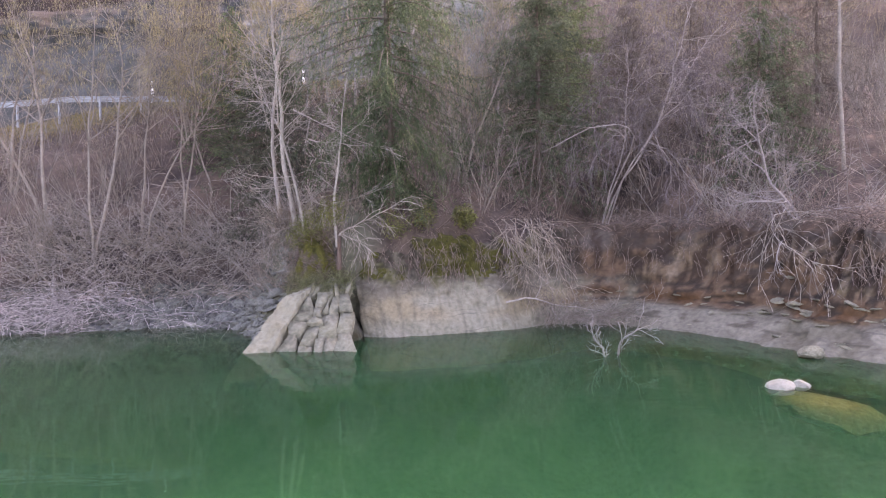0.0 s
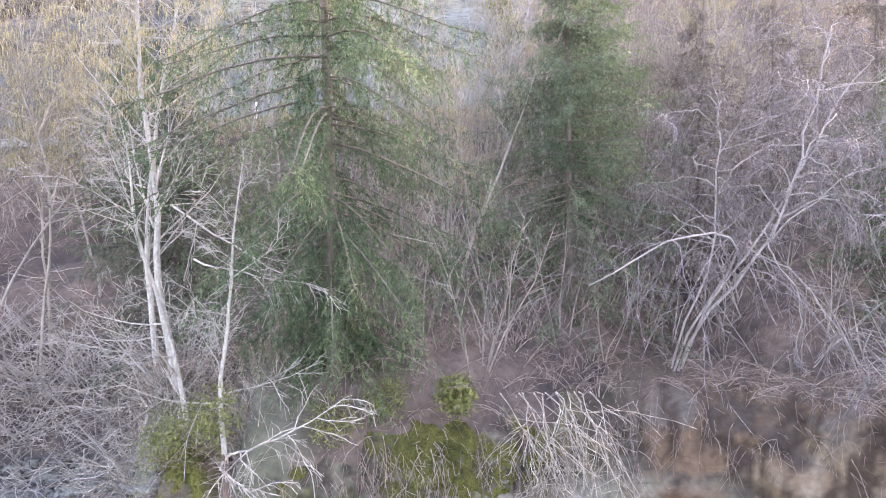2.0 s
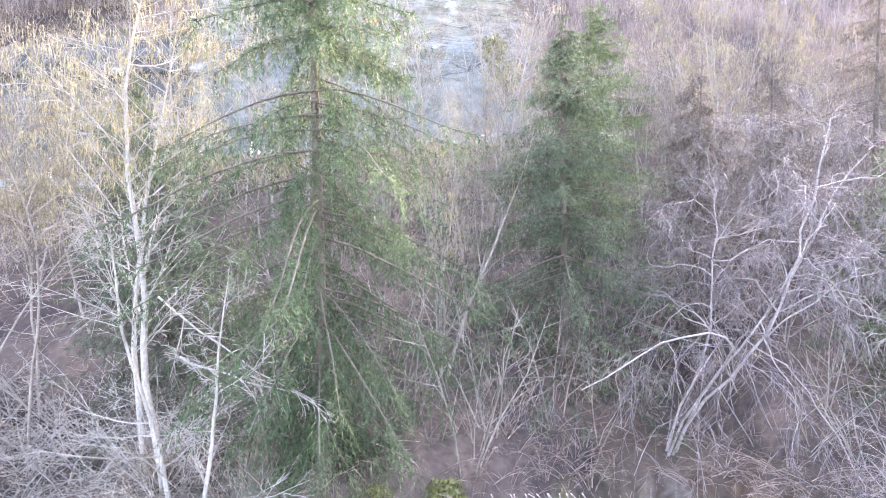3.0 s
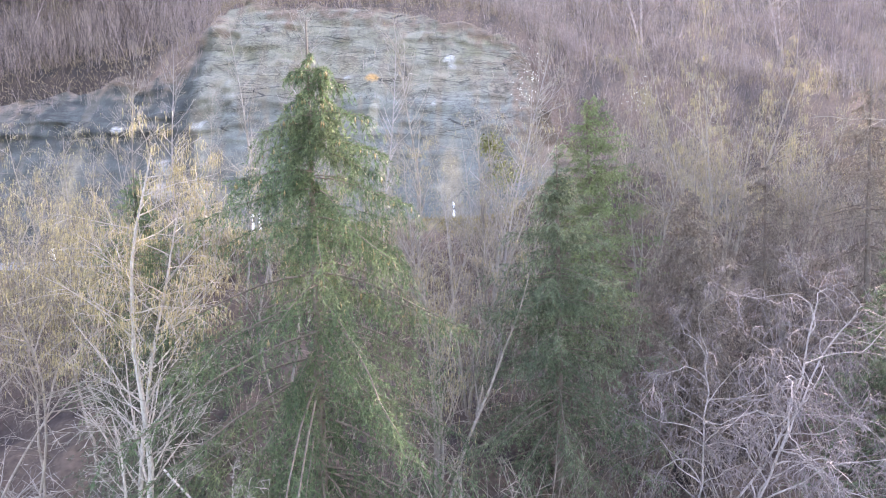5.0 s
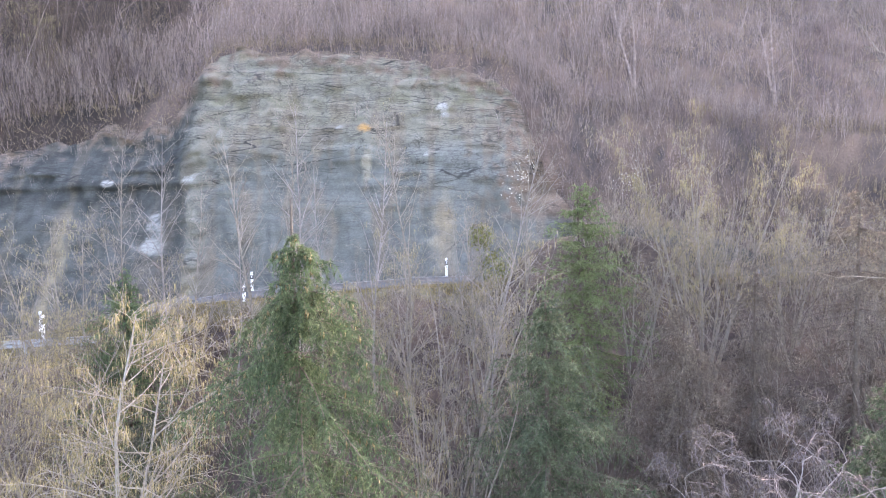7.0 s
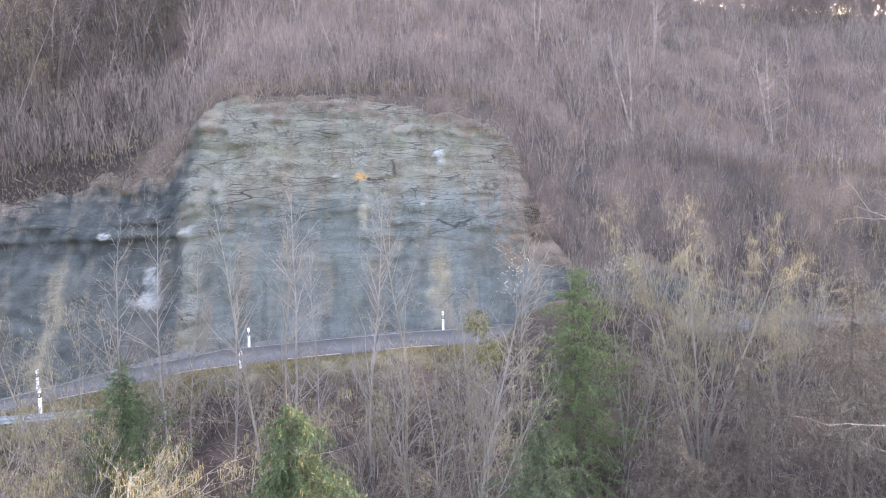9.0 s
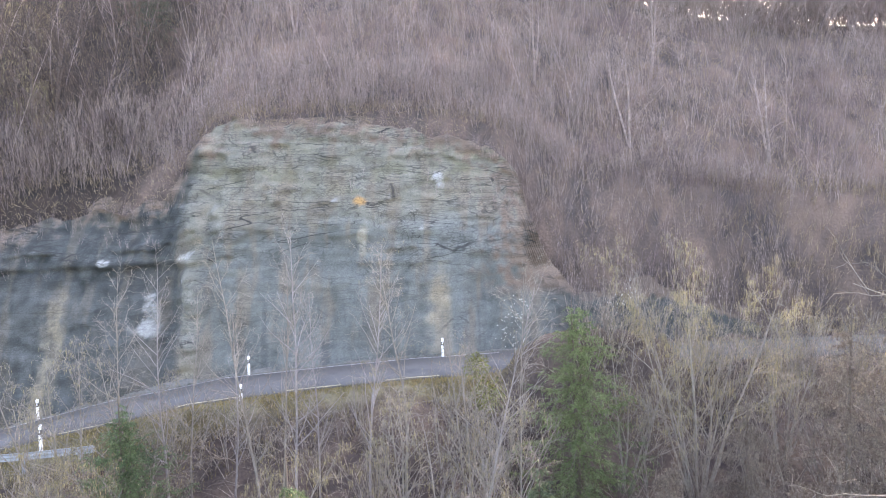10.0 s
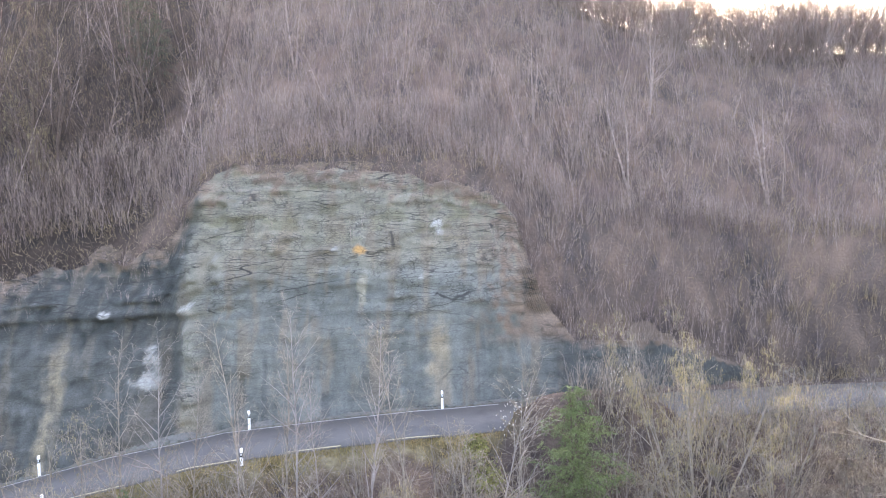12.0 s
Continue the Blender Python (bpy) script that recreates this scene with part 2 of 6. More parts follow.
def water_material():
    m = bpy.data.materials.new("green_lake_water")
    m.use_nodes = True
    n, l = m.node_tree.nodes, m.node_tree.links
    n.remove(n["Principled BSDF"])
    b = n.new("ShaderNodeBsdfDiffuse")
    b.inputs[0].default_value = (0.0100, 0.060, 0.028, 1)
    gl = n.new("ShaderNodeBsdfGlossy")
    gl.inputs["Roughness"].default_value = 0.03
    fr = n.new("ShaderNodeFresnel")
    fr.inputs["IOR"].default_value = 1.33
    tc = n.new("ShaderNodeTexCoord")
    mp = n.new("ShaderNodeMapping")
    mp.inputs["Scale"].default_value = (0.7, 2.2, 1)
    l.new(tc.outputs["Object"], mp.inputs[0])
    nz = n.new("ShaderNodeTexNoise")
    nz.inputs["Scale"].default_value, nz.inputs["Detail"].default_value = 1.6, 3
    l.new(mp.outputs[0], nz.inputs["Vector"])
    bp = n.new("ShaderNodeBump")
    bp.inputs["Strength"].default_value, bp.inputs["Distance"].default_value = 0.05, 0.05
    l.new(nz.outputs[0], bp.inputs["Height"])
    l.new(bp.outputs[0], gl.inputs["Normal"])
    l.new(bp.outputs[0], fr.inputs["Normal"])
    tr = n.new("ShaderNodeBsdfTransparent")
    tr.inputs[0].default_value = (0.9, 0.97, 0.68, 1)
    body = n.new("ShaderNodeMixShader")
    at = n.new("ShaderNodeVertexColor")
    at.layer_name = "stain"
    l.new(at.outputs[0], body.inputs[0])
    l.new(tr.outputs[0], body.inputs[1])
    l.new(b.outputs[0], body.inputs[2])
    mx = n.new("ShaderNodeMixShader")
    l.new(fr.outputs[0], mx.inputs[0])
    l.new(body.outputs[0], mx.inputs[1])
    l.new(gl.outputs[0], mx.inputs[2])
    l.new(mx.outputs[0], n["Material Output"].inputs[0])
    return m


M_WATER = water_material()

# ---- mesh helpers ----


def mesh_of(name, verts, quads=None, tris=None, smooth=False, stain=None):
    """A mesh from arrays of corners and faces."""
    verts = np.asarray(verts, dtype=np.float32).reshape(-1, 3)
    q = np.zeros((0, 4), np.int32) if quads is None else np.asarray(quads, np.int32).reshape(-1, 4)
    t = np.zeros((0, 3), np.int32) if tris is None else np.asarray(tris, np.int32).reshape(-1, 3)
    me = bpy.data.meshes.new(name)
    me.vertices.add(len(verts))
    me.vertices.foreach_set("co", verts.ravel())
    me.loops.add(q.size + t.size)
    me.loops.foreach_set("vertex_index", np.concatenate([q.ravel(), t.ravel()]))
    me.polygons.add(len(q) + len(t))
    starts = np.concatenate([np.arange(len(q)) * 4, q.size + np.arange(len(t)) * 3]).astype(np.int32)
    me.polygons.foreach_set("loop_start", starts)
    if smooth:
        me.polygons.foreach_set("use_smooth", np.ones(len(starts), bool))
    if stain is not None:
        col = me.color_attributes.new("stain", "FLOAT_COLOR", "POINT")
        col.data.foreach_set("color", (stain if stain.shape[1] == 4 else np.column_stack([stain, np.ones(len(stain))])).astype(np.float32).ravel())
    me.update(calc_edges=True)
    me.validate()
    return me


def part(name, me, mat, parent=None, label=""):
    if not isinstance(me, bpy.types.Mesh):
        bm = me
        me = bpy.data.meshes.new(name)
        bm.to_mesh(me)
        bm.free()
    if not me.materials:
        me.materials.append(mat)
    ob = new(name, me)
    if parent is not None:
        ob.parent = parent
    if label:
        ob["label"] = label
    return ob


def thing(name, place, label, category, group="", kind=""):
    ob = new(name)
    ob.empty_display_size = 0.2
    ob.location = place
    return tagged(ob, label, category, group, kind)


def unit(v):
    return v / np.maximum(np.linalg.norm(v, axis=-1, keepdims=True), 1e-9)


def tubes(P, R, sides):
    """Tapered tubes round m polylines of n points each: corners and quads."""
    m, n, _ = P.shape
    T = unit(np.gradient(P, axis=1))
    ref = np.where(np.abs(T[:, :1, 2:]) > 0.9, np.array([[[1.0, 0, 0]]]), np.array([[[0, 0, 1.0]]]))
    A = unit(np.cross(T, np.broadcast_to(ref, T.shape)))
    B = np.cross(T, A)
    th = np.linspace(0, 2 * np.pi, sides, endpoint=False)
    V = P[:, :, None] + R[:, :, None, None] * (A[:, :, None] * np.cos(th)[None, None, :, None] + B[:, :, None] * np.sin(th)[None, None, :, None])
    i, j, k = np.meshgrid(np.arange(m), np.arange(n - 1), np.arange(sides), indexing="ij")
    b = (i * n + j) * sides
    k2 = (k + 1) % sides
    Q = np.stack([b + k, b + k2, b + sides + k2, b + sides + k], -1).reshape(-1, 4)
    return V.reshape(-1, 3), Q


def merged(pieces):
    """Joins lists of (corners, faces)."""
    vs, fs, o = [], [], 0
    for v, f in pieces:
        vs.append(v)
        fs.append(f + o)
        o += len(v)
    return np.concatenate(vs), np.concatenate(fs)


def shoots(S, D, L, n, trop, wob, rng):
    """m curved shoots from starts S along D with lengths L, bending towards trop."""
    m = len(S)
    P = np.zeros((m, n, 3))
    P[:, 0] = S
    d = unit(D)
    for i in range(1, n):
        d = unit(d + np.asarray(trop) / (n - 1) + wob * rng.normal(size=(m, 3)) / math.sqrt(n))
        P[:, i] = P[:, i - 1] + d * (L / (n - 1))[:, None]
    return P


def sprout(P, R, k, u0, u1, a0, a1, lf, n, trop, wob, rf, rng, taper=0.25, shape=0.0, flat=0.0):
    """k side shoots on each of the polylines P; lf: length as a share of the parent's; shape > 0: shorter towards the tip."""
    m, nn, _ = P.shape
    u = (np.arange(k)[None] + rng.uniform(0, 1, (m, k))) / k * (u1 - u0) + u0
    f = u * (nn - 1)
    i = np.minimum(f.astype(int), nn - 2)
    w = (f - i)[..., None]
    row = np.arange(m)[:, None]
    S = P[row, i] * (1 - w) + P[row, i + 1] * w
    T = unit(P[row, i + 1] - P[row, i])
    r0 = R[row, i] * (1 - w[..., 0]) + R[row, i + 1] * w[..., 0]
    X = rng.normal(size=(m, k, 3))
    X[..., 2] *= 1 - flat
    X = unit(X - (X * T).sum(-1, keepdims=True) * T)
    a = np.radians(rng.uniform(a0, a1, (m, k)))[..., None]
    D = np.cos(a) * T + np.sin(a) * X
    plen = np.linalg.norm(np.diff(P, axis=1), axis=-1).sum(1)
    L = plen[:, None] * lf * rng.uniform(0.6, 1.25, (m, k)) * (1 - shape * u)
    C = shoots(S.reshape(-1, 3), D.reshape(-1, 3), L.ravel(), n, trop, wob, rng)
    rb = np.minimum(r0 * 0.75, rf * L).ravel()
    return C, rb[:, None] * np.linspace(1, taper, n)[None]


def spindles(C, A, L, w, rng):
    """Small hanging spindles (catkins): centres' tops C, directions A, lengths L."""
    m = len(C)
    A = unit(A)
    X = unit(np.cross(A, unit(rng.normal(size=(m, 3)))))
    Y = np.cross(A, X)
    mid = C + A * (L * 0.5)[:, None]
    V = np.stack([C, mid + X * w * 1.1 + Y * w * 0.6, mid - X * w * 1.1 + Y * w * 0.6, C + A * L[:, None]], 1)
    f = np.array([[0, 2, 1], [3, 1, 2], [0, 1, 3], [0, 3, 2]])
    F = (np.arange(m)[:, None, None] * 4 + f[None]).reshape(-1, 3)
    return V.reshape(-1, 3), F


def blades(S, D, L, w, rng):
    """Thin single triangles (needles, grass)."""
    m = len(S)
    X = unit(np.cross(D, rng.normal(size=(m, 3)))) * w
    V = np.stack([S - X, S + X, S + unit(D) * L[:, None]], 1)
    return V.reshape(-1, 3), np.arange(m * 3).reshape(-1, 3)


def ramp(x, pts):
    return np.interp(x, [p[0] for p in pts], [p[1] for p in pts])


def smooth(a, b, x):
    t = np.clip((x - a) / (b - a), 0, 1)
    return t * t * (3 - 2 * t)


def fbm(x, y, z, octaves=4):
    x, y, z = np.broadcast_arrays(x, y, z)
    out = np.empty(x.shape)
    fl, xs, ys, zs = out.ravel(), x.ravel(), y.ravel(), z.ravel()
    for i in range(fl.size):
        fl[i] = noise.fractal((xs[i], ys[i], zs[i]), 1.0, 2.0, octaves)
    return fl.reshape(x.shape)

# ---- the lie of the land ----
SHORE = [(-60, 12), (-40, 15), (-13, 17.9), (-11.5, 18.2), (-9.9, 18.4), (-7.7, 18.75), (-6.4, 18.3), (-5.5, 16.9), (-4.9, 15.75), (-2.6, 15.8), (-1.7, 16.2),
         (0.3, 16.6), (1.85, 17.15), (3.3, 17.95), (4.5, 17.9), (5.8, 17.1), (6.6, 16.1), (7.2, 15.2), (7.8, 13.4), (9.0, 12.1), (12, 10), (20, 5), (60, -6)]
ROAD_Z = [(-60, 2.5), (-30, 7.2), (-21, 8.95), (-15.5, 10.2), (-12.7, 10.6), (-10, 11.05), (-5, 11.35), (0, 11.6), (5, 11.65), (60, 11.6)]
ROAD_Y = [(-60, 31.5), (-30, 34.6), (-21, 35.8), (-15, 36.2), (-10, 36.8), (-3, 37.5), (1.4, 37.9), (7, 38.8), (20, 40), (60, 42)]
HALF = 2.1
# Lower on the right so a strip of bright sky stands in for glare.
RIDGE = [(-60, 64), (-20, 62), (0, 60), (10, 54), (19, 45.5), (30, 41), (60, 39)]
FOOT_HILL = [(-60, 20), (-30, 21.5), (-18, 22.5), (-14.4, 23.2), (-12.9, 25.6), (-11, 26.0), (-5, 25.5), (0, 24.8), (4.5, 23.7), (6.5, 22.2), (8.5, 20.2), (11, 18.6), (16, 18.0), (30, 17), (60, 16)]
UPPER_HILL = [(-60, 21), (-20, 24), (0, 24.5), (12, 22), (30, 19), (60, 17)]
SLOPE = 0.88
LEAN = 0.4


def shore(x):
    return ramp(x, SHORE)


def road_z(x):
    return ramp(x, ROAD_Z)


def road_y(x):
    return ramp(x, ROAD_Y)


def near(x):
    """The road's half width on the lake side."""
    return ramp(x, [(-30, 3.5), (-16, 3.2), (-11, 2.75), (-7, 2.2), (0, 2.1)])


def cliff_foot(x):
    return road_y(x) + HALF + 0.8


def hill_z(x, y):
    """The wooded hill above the cliff."""
    k = np.exp(-np.maximum(y - 43.5, 0) / 6.0)
    h = ramp(x, FOOT_HILL) * k + ramp(x, UPPER_HILL) * (1 - k) + SLOPE * (y - 46)
    return -2.5 * np.logaddexp(-h / 2.5, -ramp(x, RIDGE) / 2.5)


def cliff_top(x):
    x = np.asarray(x, float)
    return (ramp(x, FOOT_HILL) + SLOPE * (cliff_foot(x) - LEAN * road_z(x) - 46)) / (1 - SLOPE * LEAN)


def inland(x):
    return 1.0 - 0.38 * smooth(3.6, 6.0, x)


def land(x, y):
    """The ground's height."""
    x, y = np.broadcast_arrays(np.asarray(x, float), np.asarray(y, float))
    d = (y - shore(x)) * inland(x)
    left = np.interp(d, [-40, -8, -2, 0, 2.2, 3.4, 4.2], [-9, -3.6, -0.7, 0, 0.8, 2.1, 2.6])
    mid = np.interp(d, [-40, -8, -1, 0.9, 1.5, 2.3], [-9, -4.5, -2.0, -0.8, 2.45, 3.2])
    right = np.interp(d, [-40, -8, -1, 1.6, 2.7, 3.4, 4.2], [-9, -3.0, -0.9, -0.3, 1.4, 2.4, 2.9])
    wl = smooth(-5.1, -6.5, x)
    wp = smooth(-2.6, -3.4, x)
    point = np.interp(d, [-40, -8, -1, 0, 1.2, 2.2, 3.2, 3.7], [-9, -4.5, -2.0, -0.5, 0.45, 1.3, 2.9, 3.15])
    mid = mid * (1 - wp) + point * wp
    wr = smooth(3.6, 5.0, x)
    z = left * wl + right * wr + mid * (1 - wl - wr)
    top = 2.6 * wl + 2.95 * wr + 3.2 * (1 - wl - wr)
    dt = 4.2 * wl + 4.2 * wr + (2.3 + 1.4 * wp) * (1 - wl - wr)
    yt = shore(x) + dt / inland(x)
    yn = road_y(x) - near(x) - 0.9 + 0.65 * smooth(-8, -11.5, x)
    zr = road_z(x) - 0.06
    u = np.clip((y - yt) / (yn - yt), 0, 1)
    z = np.where(y > yt, top + (zr - top) * (0.85 * u + 0.15 * u * u), z)
    yf = cliff_foot(x)
    steep = zr + (y - yf - 1.1) / LEAN
    z = z + 2.7 * np.exp(-((x - 8.6) / 4.3) ** 4 - ((y - 34.9) / 1.35) ** 2) * (y < yn + 0.2)
    z = np.where(y > yf + 1.1, np.minimum(steep, hill_z(x, y)), np.where(y > yn, zr, z))
    return z


def land_at(x, y):
    return float(land(np.array([x]), np.array([y]))[0])


def build_ground():
    xs = np.concatenate([np.arange(-400, -60, 20), np.arange(-60, -24, 1.0), np.arange(-24, -13, 0.4), np.arange(-13, 12, 0.25), np.arange(12, 30, 0.5), np.arange(30, 60, 1.5), np.arange(60, 401, 20)])
    ys = np.concatenate([np.arange(-400, -20, 20), np.arange(-20, 8, 1.0), np.arange(8, 13, 0.4), np.arange(13, 24, 0.2), np.arange(24, 48, 0.3), np.arange(48, 80, 0.8), np.arange(80, 401, 20)])
    X, Y = np.meshgrid(xs, ys)
    Z = land(np.clip(X, -60, 60), Y)
    N = fbm(X * 0.35, Y * 0.35, Z * 0.2, 3)
    S = fbm(X * 1.7, Y * 1.7, Z * 1.3, 3)
    on_road = (Y > road_y(X) - near(X) - 1.0) & (Y < cliff_foot(X))
    wild = np.where(on_road, 0.0, 1.0) * smooth(0.9, 2.2, Z)
    Z = Z + wild * (0.35 * N + 0.12 * S) + (1 - wild) * np.where(on_road, 0, 0.05) * S
    ny, nx = X.shape
    i, j = np.meshgrid(np.arange(ny - 1), np.arange(nx - 1), indexing="ij")
    a = i * nx + j
    Q = np.stack([a, a + 1, a + nx + 1, a + nx], -1).reshape(-1, 4)
    # stains: shingle on the beach, litter on the slope, dry grass by the road, silt under water
    w = (N * 0.5 + S * 0.5)[..., None]
    litter = np.array([0.07, 0.053, 0.047]) + w * np.array([0.07, 0.05, 0.035])
    shingle = np.array([0.062, 0.065, 0.066]) + w * 0.05
    silt = np.array([0.06, 0.06, 0.03]) + w * 0.03
    verge = np.array([0.12, 0.105, 0.062]) + w * 0.07
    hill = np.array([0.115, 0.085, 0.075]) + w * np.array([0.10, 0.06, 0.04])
    # The hill's weaker light on the left is put into its ground colour.
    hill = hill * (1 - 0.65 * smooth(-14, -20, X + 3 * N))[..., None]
    c = litter
    beach = (smooth(1.5, 0.7, Z) * smooth(-5.2, -6.0, X))[..., None]
    c = c * (1 - beach) + shingle * beach
    k = (smooth(-6.6, -5.6, X) * smooth(-1.5, -2.2, X) * smooth(4.2, 3.0, Y - shore(X)))[..., None]
    c = c * (1 - k) + (np.array([0.085, 0.085, 0.06]) + w * 0.05) * k
    k = smooth(-0.02, -0.25, Z)[..., None]
    c = c * (1 - k) + silt * k
    k = (smooth(6, 3, X) * smooth(-2.2, -1.0, Y - road_y(X) + near(X) + 0.8 * S) * smooth(3.4, 3.0, Y - road_y(X)))[..., None]
    c = c * (1 - k) + verge * k
    k = (smooth(2.2, 2.6, Y - road_y(X)) * smooth(5.0, 4.0, Y - road_y(X)) * smooth(9, 6, X))[..., None]
    c = c * (1 - k) + np.array([0.16, 0.155, 0.145]) * k
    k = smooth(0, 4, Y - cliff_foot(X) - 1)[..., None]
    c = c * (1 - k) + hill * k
    V = np.stack([X, Y, Z], -1).reshape(-1, 3)
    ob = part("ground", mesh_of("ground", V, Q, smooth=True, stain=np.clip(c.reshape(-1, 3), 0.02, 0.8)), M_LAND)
    tagged(ob, "brown leaf-littered wooded hillside above the lake shore", "ground", kind="structure")


build_ground()



def build_water():
    """One level sheet; the water is the murkier the deeper it is."""
    xs = np.concatenate([[-400, -60, -30], np.arange(-16, 16.1, 0.25), [30, 60, 400]])
    ys = np.concatenate([[-400, -60, -10, 0], np.arange(6, 20.1, 0.25), [30, 60]])
    X, Y = np.meshgrid(xs, ys)
    depth = -land(np.clip(X, -60, 60), Y)
    depth = depth * (1 - np.exp(-(((X - 6.2) / 0.9) ** 2 + ((Y - 10.1) / 1.3) ** 2) ** 2))
    murk = 0.24 + 0.42 * (1 - np.exp(-np.maximum(depth, 0) / 0.5))
    ny, nx = X.shape
    i, j = np.meshgrid(np.arange(ny - 1), np.arange(nx - 1), indexing="ij")
    a = i * nx + j
    Q = np.stack([a, a + 1, a + nx + 1, a + nx], -1).reshape(-1, 4)
    return part("water", mesh_of("water", np.stack([X, Y, 0 * X], -1).reshape(-1, 3), Q, stain=np.repeat(murk.reshape(-1, 1), 3, 1)), M_WATER)


water = build_water()
tagged(water, "calm green lake water reflecting the wooded shore", "water", kind="structure")

# ---- road ----


def strip(name, x0, x1, step, lo, hi, dz, mat, **tags):
    xs = np.arange(x0, x1 + step / 2, step)
    yc, zc = road_y(xs), road_z(xs) + dz
    lo, hi = (b(xs) if callable(b) else b for b in (lo, hi))
    V = np.concatenate([np.column_stack([xs, yc + lo, zc - 0.05]), np.column_stack([xs, yc + lo, zc]), np.column_stack([xs, yc + hi, zc]), np.column_stack([xs, yc + hi, zc - 0.05])])
    n = len(xs)
    a = np.arange(n - 1)
    Q = np.concatenate([np.stack([a + r * n, a + r * n + 1, a + r * n + n + 1, a + r * n + n], -1) for r in range(3)])
    return part(name, mesh_of(name, V, Q), mat, **tags)


road = strip("road", -60, 60, 0.5, lambda x: -near(x), HALF, 0.0, M_ASPHALT)
tagged(road, "narrow grey asphalt country road under the cliff", "road", kind="structure")
line = strip("edge_line", -60, 4.5, 0.5, HALF - 0.2, HALF - 0.12, 0.006, M_LINE_WHITE, parent=road, label="worn white edge line")
for k in range(-14, 3):
    x0 = -10.5 + k * 4.6
    strip("dash_line", x0, x0 + 2.5, 0.5, lambda x: -near(x) + 0.1, lambda x: -near(x) + 0.22, 0.006, M_LINE, parent=road, label="worn yellowish dashed edge line")


def delineator():
    """A roadside post: white body with a sloping top, black band, reflector."""
    t = thing("delineator_post", (0, 0, 0), "white plastic roadside delineator post with black band", "road post", "delineator posts")
    def prism(z0, z1, w, d, slope=0.0):
        prof = [(-w, -d), (w, -d), (w * 1.0, d * 0.2), (w * 0.35, d), (-w * 0.35, d), (-w, d * 0.2)]
        bm = bmesh.new()
        lo = [bm.verts.new((x, y, z0 + slope * y / d)) for x, y in prof]
        hi = [bm.verts.new((x, y, z1 + slope * y / d)) for x, y in prof]
        bm.faces.new(lo[::-1])
        bm.faces.new(hi)
        for i in range(6):
            bm.faces.new((lo[i], lo[(i + 1) % 6], hi[(i + 1) % 6], hi[i]))
        bmesh.ops.bevel(bm, geom=bm.edges[:], offset=0.006, segments=1, affect="EDGES")
        return bm
    part("body", prism(-0.1, 1.02, 0.062, 0.05, 0.015), M_POST, t)
    part("band", prism(0.66, 0.86, 0.066, 0.054, 0.02), M_BLACK, t, "black sloping band")
    part("reflector", prism(0.70, 0.82, 0.03, 0.058), M_REFLECT, t, "small grey reflector")
    return t


POSTS = [(-19.26, 38.15), (-8.75, 38.95), (1.4, 39.9), (-7.6, 34.2), (-15.2, 32.3), (13.0, 41.6)]
dp = delineator()
dp.matrix_basis = pose(POSTS[0][0], POSTS[0][1], road_z(POSTS[0][0]))
for px, py in POSTS[1:5]:
    copy_thing(dp, pose(px, py, road_z(px) - (0.03 if py > road_y(px) else 0.3), 0, 0, random.uniform(-6, 6)))


def rail_z(x):
    return ramp(x, [(-34, 6.9), (-25, 9.0), (-19, 9.55), (-12, 9.65)])


def guard_rail():
    x0, x1 = -34.0, -12.9
    out = 1.3
    g = thing("guard_rail", (x0, road_y(x0) - near(x0) - out, rail_z(x0)), "galvanised steel guard rail beside the road", "guard rail")
    o = np.array(g.location)
    prof = [(0, 0.0), (0.0, 0.03), (0.045, 0.06), (0.045, 0.11), (0, 0.14), (0, 0.17), (0.045, 0.2), (0.045, 0.25), (0, 0.28), (0, 0.31)]
    prof = prof + [(a - 0.012, b) for a, b in prof[::-1]]
    xs = np.arange(x0, x1 + 0.1, 0.5)
    m = len(prof)
    V = [(x, road_y(x) - near(x) - out + a, rail_z(x) + 0.16 + b) for x in xs for a, b in prof]
    Q = [(i * m + k, i * m + (k + 1) % m, (i + 1) * m + (k + 1) % m, (i + 1) * m + k) for i in range(len(xs) - 1) for k in range(m)]
    part("beam", mesh_of("beam", np.array(V) - o, Q), M_STEEL, g, "ribbed steel beam")
    sec = [(-0.05, -0.03), (0.05, -0.03), (0.05, -0.022), (-0.04, -0.022), (-0.04, 0.022), (0.05, 0.022), (0.05, 0.03), (-0.05, 0.03)]
    pv = [(a, b, z) for z in (-0.9, 0.45) for a, b in sec]
    pm = mesh_of("rail_post", pv, [(i, (i + 1) % 8, 8 + (i + 1) % 8, 8 + i) for i in range(8)])
    for x in np.arange(x0 + 0.5, x1, 2.0):
        p = part("rail_post", pm, M_STEEL, g)
        p.location = Vector((x, road_y(x) - near(x) - out - 0.07, rail_z(x))) - g.location


guard_rail()

# ---- the cliff behind the road ----


CLIFF = []


